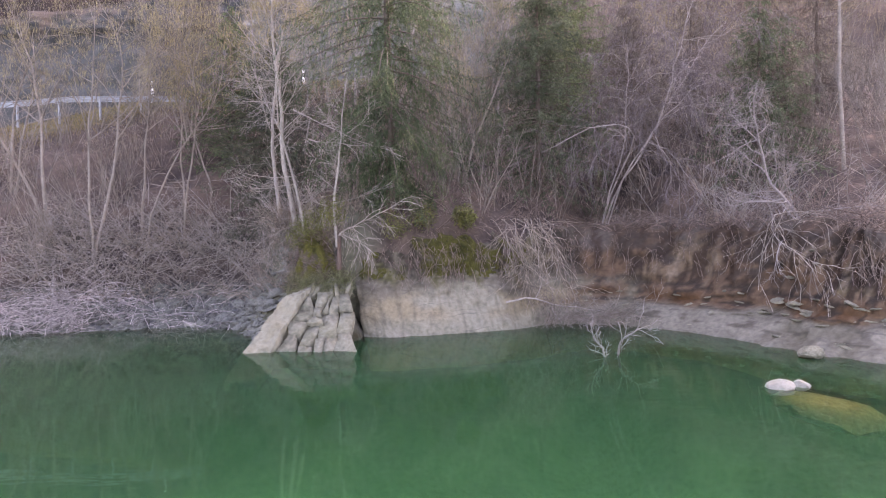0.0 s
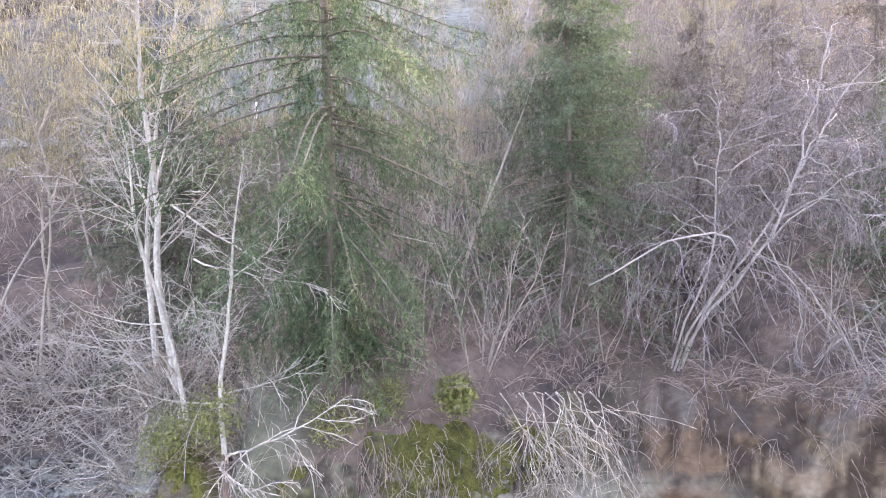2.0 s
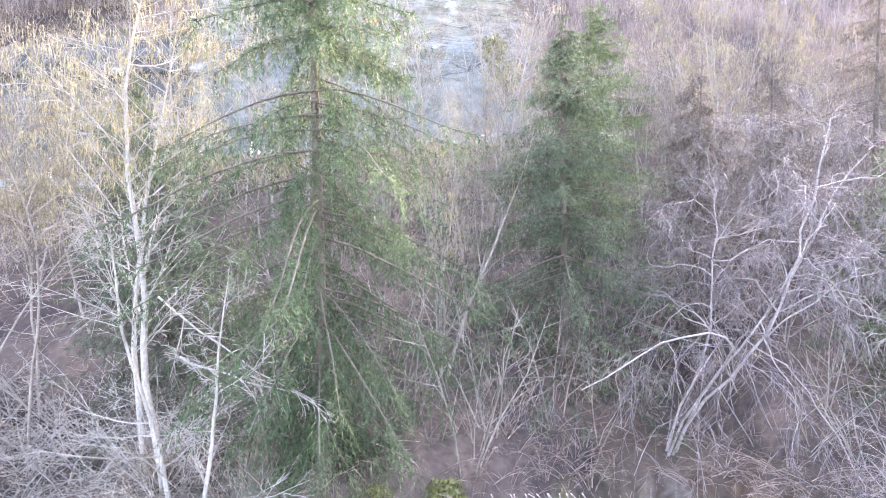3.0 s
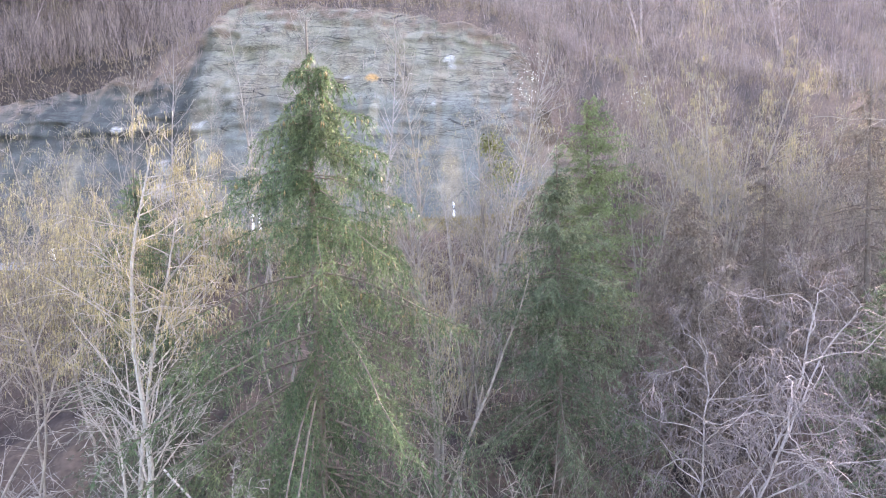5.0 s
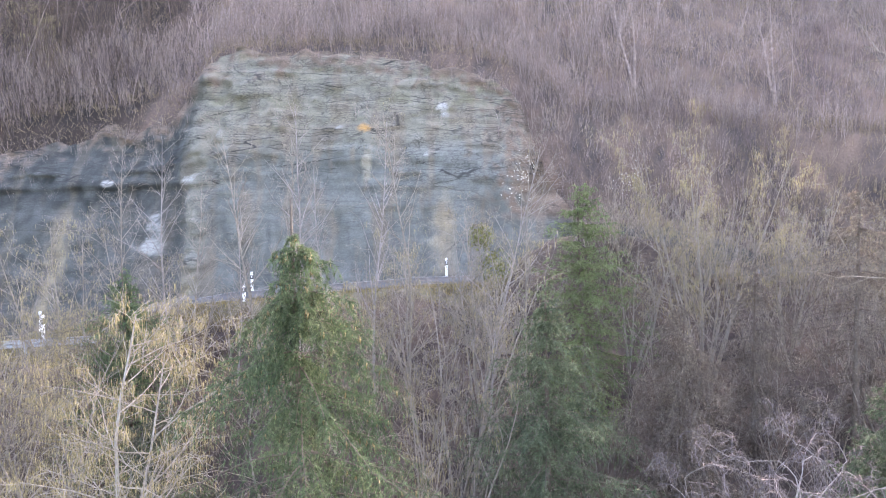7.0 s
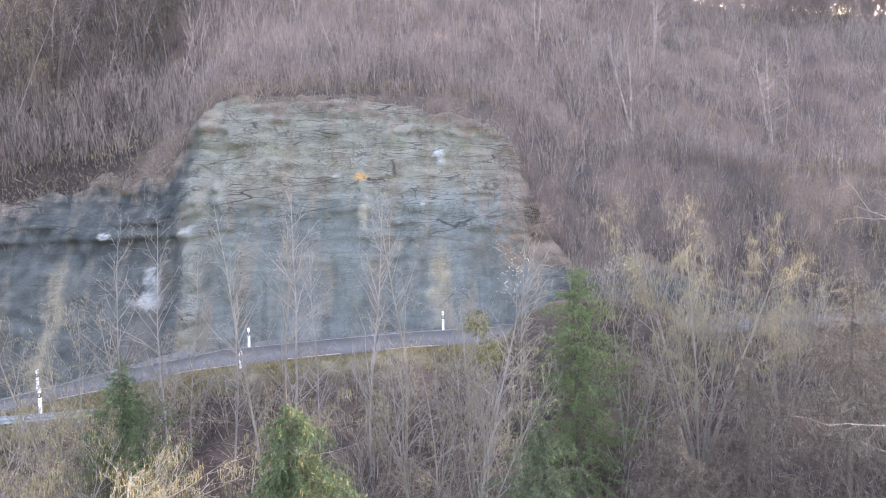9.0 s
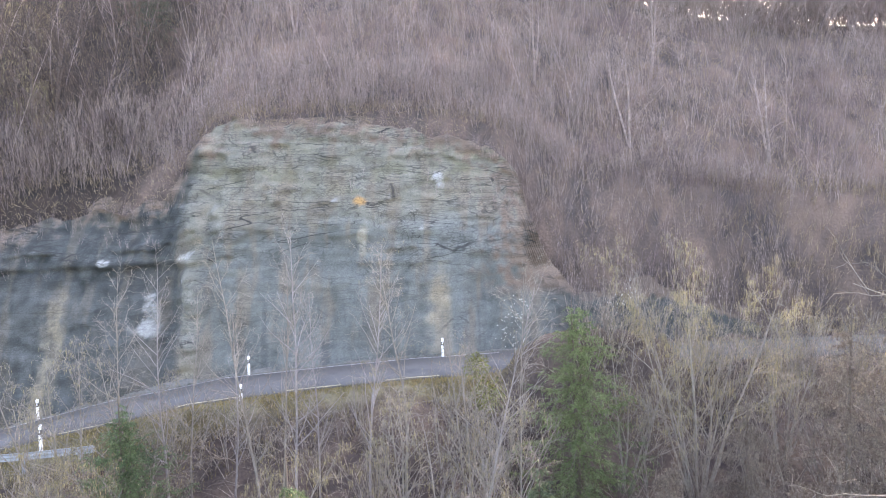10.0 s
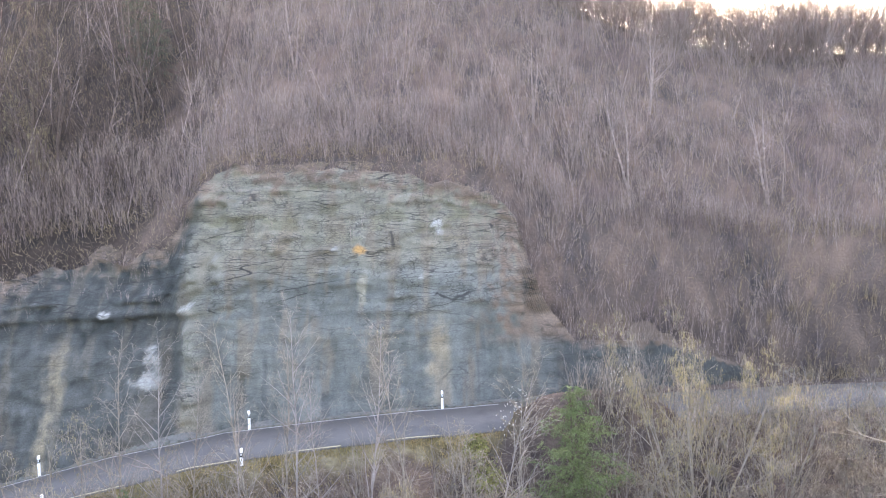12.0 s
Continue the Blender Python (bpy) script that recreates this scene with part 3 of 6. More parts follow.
def build_cliff():
    xs = np.arange(-30, 20.5, 0.13)
    nv = 110
    vs = np.linspace(0, 1, nv)
    X, Vv = np.meshgrid(xs, vs)
    z0 = road_z(X) - 0.3
    zt = cliff_top(X) + (0.12 * np.sin(X * 2.3 + 1) + 0.7 * fbm(X * 0.4, X * 0, X * 0 + 2, 4)) * smooth(8, 5, X)
    zt = np.where(X > 4.4, np.minimum(zt, np.interp(X + 0.5 * np.sin(zt), [4.4, 6.0, 7.4, 9.2, 14.5, 20.5], [28, 23.5, 19.0, 14.5, 14.3, 12.2])), zt)
    face = np.clip(Vv / 0.93, 0, 1)
    Z = z0 + (zt - z0) * face
    Y = cliff_foot(X) + LEAN * (Z - z0) * (0.75 + 0.25 * face)
    # lip running back onto the slope
    back = np.clip((Vv - 0.93) / 0.07, 0, 1)
    Y = Y + back * 1.8
    dip = smooth(0, 0.5, back)
    Z = np.where(back > 0, Z * (1 - dip) + (land(X, Y) + 0.05 - 0.4 * back) * dip, Z)
    warp = fbm(X * 0.15, Z * 0.2, X * 0 + 3.0, 3)
    big = fbm(X * 0.25, Z * 0.25, X * 0 + 9.0, 4)
    fine = fbm(X * 1.6, Z * 1.6, X * 0 + 1.0, 4)
    vert = fbm(X * 0.9, Z * 0.12, X * 0 + 5.0, 3)
    flat = fbm(X * 0.35, Z * 1.7, X * 0 + 7.0, 3)
    rough = smooth(14.0, 17.5, Z + 1.5 * warp + 1.0 * big) * 0.85 + 0.15
    rough = np.maximum(rough, 0.95 * np.exp(-((X + 12.4) / 0.9) ** 2))
    joint = np.zeros_like(X)
    out = np.zeros_like(X)
    for thick, amp, sd in ((0.95, 0.34, 0.0), (0.37, 0.17, 4.0)):
        lay = Z + 0.035 * X + 0.9 * warp + 0.22 * big + sd
        li = np.floor(lay / thick)
        fr = lay / thick - li
        h1 = np.modf(np.abs(np.sin((li + sd) * 127.1) * 43758.5453))[0]
        wid = thick * (1.6 + 3.5 * h1)
        pos = X + 7 * h1 + 0.8 * fine * thick + 0.5 * warp
        bi = np.floor(pos / wid)
        fx = pos / wid - bi
        h2 = np.modf(np.abs(np.sin(li * 269.5 + bi * 183.3 + sd) * 24634.6345))[0]
        live = smooth(-0.25, 0.35, flat + 0.6 * big)
        jt = live * (np.exp(-(np.minimum(fr, 1 - fr) / 0.09) ** 2) * smooth(0.2, 0.7, h2) + 0.6 * np.exp(-(np.minimum(fx, 1 - fx) / 0.05) ** 2) * smooth(0.45, 0.8, h1))
        joint = np.maximum(joint, jt)
        out = out + 0.55 * amp * live * (0.5 * h1 + h2 ** 2)
    out = rough * out + 0.45 * big + 0.06 * fine + 0.22 * vert * (1 - rough * 0.6) + 0.03 * flat * rough
    # a buttress beside a dark crack, and a hollow with a fresh scar
    out = out + (0.3 + 0.5 * big + 0.3 * flat) * np.exp(-((X + 12.6 + 0.7 * vert) / 0.7) ** 2) * smooth(9, 13, Z) - 0.45 * (0.6 + big) * np.exp(-((X + 11.75 + 0.5 * flat + 0.4 * fine) / 0.25) ** 2) * smooth(16, 18, Z)
    scar = np.exp(-(((X + 14.6) / 0.8) ** 2 + ((Z - 13.9) / 1.5) ** 2))
    out = out - 0.8 * np.exp(-(((X + 13.4) / 0.9) ** 2 + ((Z - 13) / 2.6) ** 2))
    ledge = smooth(0.0, 0.4, Z - 16.9 - 0.02 * X) * smooth(2.2, 0.6, Z - 16.9)
    out = out + 0.35 * ledge * smooth(-12.8, -13.6, X)
    out = out * (1 - back)
    Y = Y - out
    w = fine[..., None]
    lay = Z + 0.03 * X + 0.8 * warp + 0.1 * fine
    band = np.modf(np.abs(np.sin(np.floor(lay / 0.42) * 78.233) * 43758.5453))[0] - 0.5
    streak = fbm(X * 1.5 + 30, Z * 0.16, X * 0 + 2.0, 4)
    grey = np.array([0.13, 0.137, 0.13]) + (0.025 * fine + 0.03 * big + 0.05 * streak * (1 - rough))[..., None] + 0.02 * (band * rough)[..., None]
    tan = np.array([0.27, 0.225, 0.165])
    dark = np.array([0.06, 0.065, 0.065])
    buff = np.array([0.195, 0.183, 0.152])
    white = np.array([0.34, 0.34, 0.335])
    rust = np.array([0.42, 0.24, 0.10])
    litter = np.array([0.15, 0.112, 0.09])
    def mix(c, d, k):
        k = np.clip(k, 0, 1)[..., None]
        return c * (1 - k) + d * k
    c = np.broadcast_to(grey, X.shape + (3,)).copy()
    c = mix(c, buff + 0.03 * (band + fine)[..., None], smooth(17.8, 20.0, Z + warp) * 0.85 * smooth(-13.5, -12, X))
    # Darker rock left of the buttress, lowered further for the weaker light there.
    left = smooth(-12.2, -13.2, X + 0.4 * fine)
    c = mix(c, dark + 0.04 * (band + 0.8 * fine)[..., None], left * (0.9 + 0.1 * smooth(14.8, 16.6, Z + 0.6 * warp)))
    c = mix(c, dark, smooth(0.12, 0.5, streak) * 0.6 * smooth(17, 14, Z))
    c = mix(c, np.array([0.17, 0.14, 0.11]), 0.6 * smooth(0.05, 0.4, fbm(X * 1.1 + 50, Z * 0.22, X * 0 + 8, 4)) * (1 - 0.5 * left))
    c = mix(c, np.array([0.13, 0.125, 0.08]), 0.55 * smooth(0.1, 0.45, fbm(X * 0.5 + 12, Z * 0.8, X * 0 + 4, 4)) * smooth(20, 22, Z + warp) * (1 - left))
    c = mix(c, tan, np.exp(-((X + 19.7 + 0.9 * vert + 0.4 * fine) / 0.55) ** 2) * smooth(16.2, 13.8, Z + fine) * np.clip(0.6 + 0.8 * streak + 0.4 * fine, 0, 1))
    c = mix(c, tan, np.exp(-((X + 12.5 + 0.4 * vert) / 0.5) ** 4) * smooth(12.4, 11.2, Z) * 0.9)
    c = mix(c, tan, np.exp(-((X - 1.2 + 0.8 * vert + 0.3 * fine) / 0.45) ** 2) * smooth(16.8, 15.0, Z + fine) * np.clip(0.5 + 0.8 * streak + 0.4 * fine, 0, 1))
    c = mix(c, np.array([0.20, 0.19, 0.16]), np.exp(-((X + 12.5 + 0.8 * vert) / 0.6) ** 2) * 0.6)
    c = mix(c, white, 0.7 * smooth(0.5, 1.0, scar * (1 + 0.5 * (X + 14.6)) + 0.55 * fine + 0.35 * flat + 0.3 * streak))
    c = mix(c, white, smooth(0.5, 0.8, np.exp(-(((X + 17.4) / 0.5) ** 2 + ((Z - 17.0) / 0.25) ** 2)) + 0.3 * fine))
    c = mix(c, white, smooth(0.5, 0.8, np.exp(-(((X + 12.9) / 0.6) ** 2 + ((Z - 17.3 - 0.4 * (X + 12.9)) / 0.2) ** 2)) + 0.3 * fine))
    c = mix(c, white, smooth(0.5, 0.8, np.exp(-(((X - 4.5) / 0.45) ** 2 + ((Z - 21.8) / 0.4) ** 2)) + 0.5 * fine + 0.5 * flat - 0.15))
    c = mix(c, white, smooth(0.5, 0.8, np.exp(-(((X - 1.3) / 0.5) ** 2 + ((Z - 21.5) / 0.5) ** 2)) + 0.5 * fine + 0.5 * flat - 0.15))
    c = mix(c, buff * 1.3, smooth(0.4, 0.8, np.exp(-(((X + 3.1) / 0.45) ** 2 + ((Z - 18.0) / 1.0) ** 2)) + 0.25 * fine))
    c = mix(c, rust, smooth(0.4, 0.8, np.exp(-(((X + 3.3) / 0.5) ** 2 + ((Z - 20.2) / 0.35) ** 2)) + 0.25 * fine))
    c = mix(c, dark * 0.7, 0.15 * joint * rough)
    c = mix(c, dark * 0.8, smooth(7.0, 9, X + fine) * 0.85)
    c = mix(c, litter, smooth(3.6, 6.8, X + 3.0 * fine) * smooth(14.2, 15.2, Z))
    c = mix(c, litter, smooth(0.80, 0.97, Vv + 0.16 * fine + 0.14 * big))
    ny, nx = X.shape
    i, j = np.meshgrid(np.arange(ny - 1), np.arange(nx - 1), indexing="ij")
    a = i * nx + j
    Q = np.stack([a, a + 1, a + nx + 1, a + nx], -1).reshape(-1, 4)
    CLIFF.append((X, Y, Z, Vv))
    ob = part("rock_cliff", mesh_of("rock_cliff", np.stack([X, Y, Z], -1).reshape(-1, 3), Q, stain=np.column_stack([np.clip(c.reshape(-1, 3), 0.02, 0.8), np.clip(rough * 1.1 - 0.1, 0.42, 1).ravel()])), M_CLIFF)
    tagged(ob, "grey layered rock cliff with tan streaks above the road", "cliff", kind="structure")


build_cliff()


BANK = []


def bank_face(name, path, profile, stain, label, step=0.07, nv=56, seed=1.0, amp=0.10):
    """A rock face that follows the waterline path; profile(s, v) gives the way inland and the height."""
    p = np.array(path, float)
    seg = np.linalg.norm(np.diff(p, axis=0), axis=1)
    cum = np.concatenate([[0], np.cumsum(seg)])
    s = np.arange(0, cum[-1], step)
    x, y = np.interp(s, cum, p[:, 0]), np.interp(s, cum, p[:, 1])
    k = np.ones(9) / 9
    xp, yp = np.pad(x, 4, mode="edge"), np.pad(y, 4, mode="edge")
    x, y = np.convolve(xp, k, "valid"), np.convolve(yp, k, "valid")
    tx, ty = np.gradient(x), np.gradient(y)
    ln = np.hypot(tx, ty) + 1e-6
    nx_, ny_ = -ty / ln, tx / ln
    kk = np.ones(25) / 25
    nx_, ny_ = np.convolve(np.pad(nx_, 12, mode="edge"), kk, "valid"), np.convolve(np.pad(ny_, 12, mode="edge"), kk, "valid")
    Vv, S = np.meshgrid(np.linspace(0, 1, nv), s, indexing="ij")
    off, Z = profile(S, Vv)
    f = fbm(S * 1.5 + seed * 10, Z * 1.5, S * 0 + seed, 4)
    g = fbm(S * 0.5 + seed * 10, Z * 0.9, S * 0 + seed + 4, 3)
    li = np.floor((Z + 0.12 * g) / 0.16)
    h = np.modf(np.abs(np.sin(li * 91.7 + np.floor(S / 0.7 + 3 * np.sin(li)) * 37.1) * 4375.85))[0]
    rib = fbm(S * 1.1 + seed * 3, Z * 0.35, S * 0 + 8, 3)
    flute = 1 - 2 * np.abs(fbm(S * 2.3 + seed * 7, Z * 0.5, S * 0 + 3, 3)) ** 0.7
    o = off - amp * (0.8 * f + 1.2 * g) - (0.26 + 0.2 * smooth(5, 7, S)) * rib * smooth(15, 12, S) * smooth(0.7, 1.5, Z) * smooth(1.0, 0.9, Vv) - 0.16 * flute * smooth(5, 7, S) * smooth(0.7, 1.0, Z) * smooth(1.0, 0.85, Vv) - (0.10 + 0.2 * smooth(6, 8, S) * smooth(0.3, 0.5, Z) * smooth(1.3, 1.0, Z)) * h * smooth(0.1, 0.6, Vv) * smooth(1.0, 0.9, Vv)
    X = x[None] + nx_[None] * o
    Y = y[None] + ny_[None] * o
    X = X - 0.42 * np.clip(Z, 0, 3) * smooth(1.6, 0.0, S)
    c = stain(S, Z, f, g, X)
    BANK.append((X, Y, Z, f, g))
    a_, b_ = X.shape
    i, j = np.meshgrid(np.arange(a_ - 1), np.arange(b_ - 1), indexing="ij")
    q = i * b_ + j
    Q = np.stack([q, q + 1, q + b_ + 1, q + b_], -1).reshape(-1, 4)
    ob = part(name, mesh_of(name, np.stack([X, Y, Z + 0.05 * f], -1).reshape(-1, 3), Q, stain=np.clip(c.reshape(-1, 3), 0.02, 0.8)), M_BANK)
    return tagged(ob, label, "rock bank", kind="structure")


def cmix(c, d, k):
    k = np.clip(k, 0, 1)[..., None]
    return c * (1 - k) + np.array(d) * k


def mid_profile(S, v):
    off = np.interp(v, [0, 0.12, 0.5, 0.62, 0.8, 0.92, 1], [-0.35, -0.02, 0.75, 1.05, 1.35, 1.9, 2.9])
    z = np.interp(v, [0, 0.12, 0.5, 0.62, 0.8, 0.92, 1], [-0.8, -0.02, 1.15, 1.55, 2.35, 2.85, 3.15])
    return off, z


def mid_stain(S, Z, f, g, X):
    c = np.broadcast_to(np.array([0.265, 0.252, 0.20]), S.shape + (3,)) + 0.03 * f[..., None]
    c = cmix(c, (0.27, 0.22, 0.145), 0.8 * smooth(-0.05, 0.35, g) * smooth(0.2, 0.6, Z))
    c = cmix(c, (0.23, 0.205, 0.17), smooth(0.15, 0.5, f - 0.3 * g) * 0.3)
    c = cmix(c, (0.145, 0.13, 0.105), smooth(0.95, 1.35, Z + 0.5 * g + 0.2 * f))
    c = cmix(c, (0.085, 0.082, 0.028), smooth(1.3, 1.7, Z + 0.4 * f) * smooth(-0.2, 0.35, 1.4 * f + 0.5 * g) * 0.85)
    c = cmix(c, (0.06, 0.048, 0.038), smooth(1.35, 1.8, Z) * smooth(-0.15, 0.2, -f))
    # Mottle whose light and dark stand in for shading on the mossy part.
    mott = fbm(S * 7, Z * 7, S * 0 + 2, 3)
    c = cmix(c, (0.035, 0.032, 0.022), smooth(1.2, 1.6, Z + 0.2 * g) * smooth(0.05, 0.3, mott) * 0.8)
    c = cmix(c, (0.20, 0.185, 0.15), smooth(1.0, 1.3, Z + 0.2 * g) * smooth(2.2, 1.7, Z) * smooth(0.15, 0.4, -mott) * 0.7)
    c = cmix(c, (0.15, 0.135, 0.10), smooth(0.25, 0.45, fbm(S * 9, Z * 0.8, S * 0 + 6, 3)) * 0.5)
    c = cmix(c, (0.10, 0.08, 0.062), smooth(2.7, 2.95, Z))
    return cmix(c, (0.24, 0.23, 0.10), smooth(-0.05, -0.25, Z))


def right_profile(S, v):
    off = np.interp(v, [0, 0.1, 0.35, 0.45, 0.6, 0.8, 0.9, 1], [-0.5, -0.02, 0.9, 1.35, 1.7, 2.15, 2.8, 5.6])
    z = np.interp(v, [0, 0.1, 0.35, 0.45, 0.6, 0.8, 0.9, 1], [-0.6, -0.02, 0.55, 0.75, 1.5, 2.6, 2.95, 2.85])
    return off, z


def right_stain(S, Z, f, g, X):
    c = np.broadcast_to(np.array([0.205, 0.19, 0.155]), S.shape + (3,)) + 0.05 * f[..., None]
    c = cmix(c, (0.26, 0.24, 0.20), smooth(0.1, 0.5, f) * smooth(0.6, 0.3, Z))
    c = cmix(c, (0.17, 0.108, 0.072), smooth(0.5, 0.72, Z + 0.25 * g))
    c = cmix(c, (0.115, 0.058, 0.028), 0.9 * smooth(-0.05, 0.35, f + 0.4 * g) * smooth(0.5, 0.7, Z) * smooth(1.25, 0.85, Z + 0.2 * g))
    c = cmix(c, (0.19, 0.135, 0.09), smooth(1.1, 1.5, Z + 0.3 * g) * smooth(-0.1, 0.3, g + 0.5 * f))
    c = cmix(c, (0.13, 0.115, 0.045), 0.7 * smooth(0.1, 0.4, 0.7 * g - 0.9 * f) * smooth(1.0, 1.4, Z) * smooth(2.4, 2.0, Z))
    c = cmix(c, (0.12, 0.10, 0.088), smooth(2.0, 2.4, Z + 0.3 * f) * smooth(-0.1, 0.2, f))
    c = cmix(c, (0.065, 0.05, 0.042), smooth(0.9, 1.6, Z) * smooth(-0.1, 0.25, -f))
    # Earth runs and beds; contrast is raised to carry shading the face lacks.
    run = fbm(S * 5.5, Z * 0.9, S * 0 + 11, 4)
    bed = fbm(S * 1.6, Z * 13, S * 0 + 5, 3)
    mott = fbm(S * 8, Z * 8, S * 0 + 2, 3)
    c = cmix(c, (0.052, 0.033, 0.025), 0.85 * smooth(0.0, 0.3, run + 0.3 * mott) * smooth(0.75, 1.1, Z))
    c = cmix(c, (0.27, 0.21, 0.155), 0.8 * smooth(0.1, 0.35, -run + 0.3 * mott) * smooth(1.0, 1.3, Z) * smooth(2.5, 2.1, Z) * smooth(-0.2, 0.2, g))
    c = cmix(c, (0.045, 0.035, 0.028), 0.9 * smooth(0.08, 0.3, bed + 0.3 * mott) * smooth(0.45, 0.7, Z) * smooth(1.5, 1.15, Z))
    c = cmix(c, (0.08, 0.07, 0.055), 0.7 * smooth(0.25, 0.4, bed) * smooth(0.1, 0.25, Z) * smooth(0.6, 0.5, Z))
    c = cmix(c, (0.10, 0.08, 0.065), smooth(2.75, 3.0, Z))
    return cmix(c, (0.24, 0.22, 0.10), smooth(-0.05, -0.25, Z))


def bank_mix(S):
    return smooth(5.2, 7.6, S)


def bank_profile(S, v):
    a, b = mid_profile(S, v)
    c, d = right_profile(S, v)
    k = bank_mix(S)
    return a * (1 - k) + c * k, b * (1 - k) + d * k


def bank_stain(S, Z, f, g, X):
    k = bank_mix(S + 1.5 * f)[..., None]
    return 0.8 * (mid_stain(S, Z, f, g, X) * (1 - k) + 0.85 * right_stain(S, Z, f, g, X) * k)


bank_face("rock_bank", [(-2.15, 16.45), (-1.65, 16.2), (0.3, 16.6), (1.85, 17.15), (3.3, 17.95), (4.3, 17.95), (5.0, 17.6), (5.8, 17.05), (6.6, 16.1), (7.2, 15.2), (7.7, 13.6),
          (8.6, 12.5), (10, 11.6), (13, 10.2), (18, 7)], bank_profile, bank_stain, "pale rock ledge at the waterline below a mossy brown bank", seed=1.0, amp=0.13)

# ---- rocky point with cracked blocks ----


def promontory():
    t = thing("rocky_point", (-3.4, 15.8, 0.0), "pale rock point with cracked blocks and a smooth slab", "rock point")
    o = np.array(t.location)
    foot = np.array([(-5.6, 18.4), (-5.1, 17.2), (-4.85, 15.8), (-4.6, 15.0), (-3.7, 14.85), (-2.65, 15.2), (-2.12, 15.9), (-2.07, 16.7), (-2.1, 17.6)])
    cum = np.concatenate([[0], np.cumsum(np.linalg.norm(np.diff(foot, axis=0), axis=1))])
    s = np.linspace(0, cum[-1], 90)
    fx, fy = np.interp(s, cum, foot[:, 0]), np.interp(s, cum, foot[:, 1])
    v = np.linspace(0, 1, 40)
    Vv, FX = np.meshgrid(v, fx, indexing="ij")
    _, FY = np.meshgrid(v, fy, indexing="ij")
    a = np.interp(Vv, [0, 0.2, 0.6, 0.8, 1], [-0.18, 0.0, 0.5, 0.72, 0.97])
    Z = np.interp(Vv, [0, 0.2, 0.6, 0.8, 1], [-0.8, 0, 1.3, 2.5, 3.0])
    AX, AY = -3.55, 17.9
    side = np.interp(s, [0, 1.3, 2.6, 3.7], [0.55, 0.5, 0.6, 1.0])[None]
    Z = np.where(Z > 0, Z * side, Z)
    X, Y = FX + (AX - FX) * a, FY + (AY - FY) * a
    f = fbm(X * 2, Y * 2, Z * 2, 4)
    X, Y, Z = X + 0.06 * f, Y - 0.08 * f, Z + 0.05 * f
    n = len(s)
    i, j = np.meshgrid(np.arange(39), np.arange(n - 1), indexing="ij")
    q = i * n + j
    Q = np.stack([q, q + 1, q + n + 1, q + n], -1).reshape(-1, 4)
    c = np.broadcast_to(np.array([0.075, 0.072, 0.055]), X.shape + (3,)) + 0.06 * f[..., None]
    c = cmix(c, (0.10, 0.10, 0.035), smooth(1.3, 1.6, Z + 0.4 * f) * smooth(-0.2, 0.2, f))
    c = cmix(c, (0.09, 0.07, 0.05), smooth(1.6, 2.2, Z) * smooth(-0.1, 0.2, -f))
    me = mesh_of("core", np.stack([X, Y, Z], -1).reshape(-1, 3) - o, Q, smooth=True, stain=np.clip(c.reshape(-1, 3), 0.02, 0.8))
    part("core", me, M_BANK, t)
    BANK.append((X, Y, Z, f, f))
    # face coordinates: u along x, v up the slope
    def place(u, w, h):
        vy, vz = 0.756, 0.655
        return np.array([u, 14.68 + w * vy - h * vz, w * vz + h * vy]) - o
    rng = np.random.default_rng(5)
    def block(quad, h, name, mat):
        q = np.array(quad, float) + rng.uniform(-0.03, 0.03, (4, 2))
        k = np.array([0, 0.012, 0.5, 0.988, 1.0])
        A, B = np.meshgrid(k, k)
        ab = [(1 - A) * (1 - B), A * (1 - B), A * B, (1 - A) * B]
        U, W = sum(w_ * p[0] for w_, p in zip(ab, q)), sum(w_ * p[1] for w_, p in zip(ab, q))
        tilt = rng.uniform(-0.16, 0.16, 2)
        inner = (np.minimum(A, 1 - A) > 0.01) & (np.minimum(B, 1 - B) > 0.01)
        H = np.where(inner, h + (U - U.mean()) * tilt[0] + (W - W.mean()) * tilt[1] + rng.uniform(-0.006, 0.006, U.shape), -0.22)
        ju, jw = rng.uniform(-0.02, 0.02, (2, 3, 3))[:, [0, 0, 1, 2, 2]][:, :, [0, 0, 1, 2, 2]]
        U, W = U + ju, W + jw
        V = [place(a_, b_, h_) for a_, b_, h_ in zip(U.ravel(), W.ravel(), H.ravel())]
        F = [(r * 5 + e, r * 5 + e + 1, r * 5 + e + 6, r * 5 + e + 5) for r in range(4) for e in range(4)]
        part(name, mesh_of(name, V, F), mat, t)
    # blocks: columns lean together towards the top
    bottom, topx = [-3.98, -3.5, -3.04, -2.55, -1.98], [-3.42, -3.17, -2.92, -2.66, -2.38]
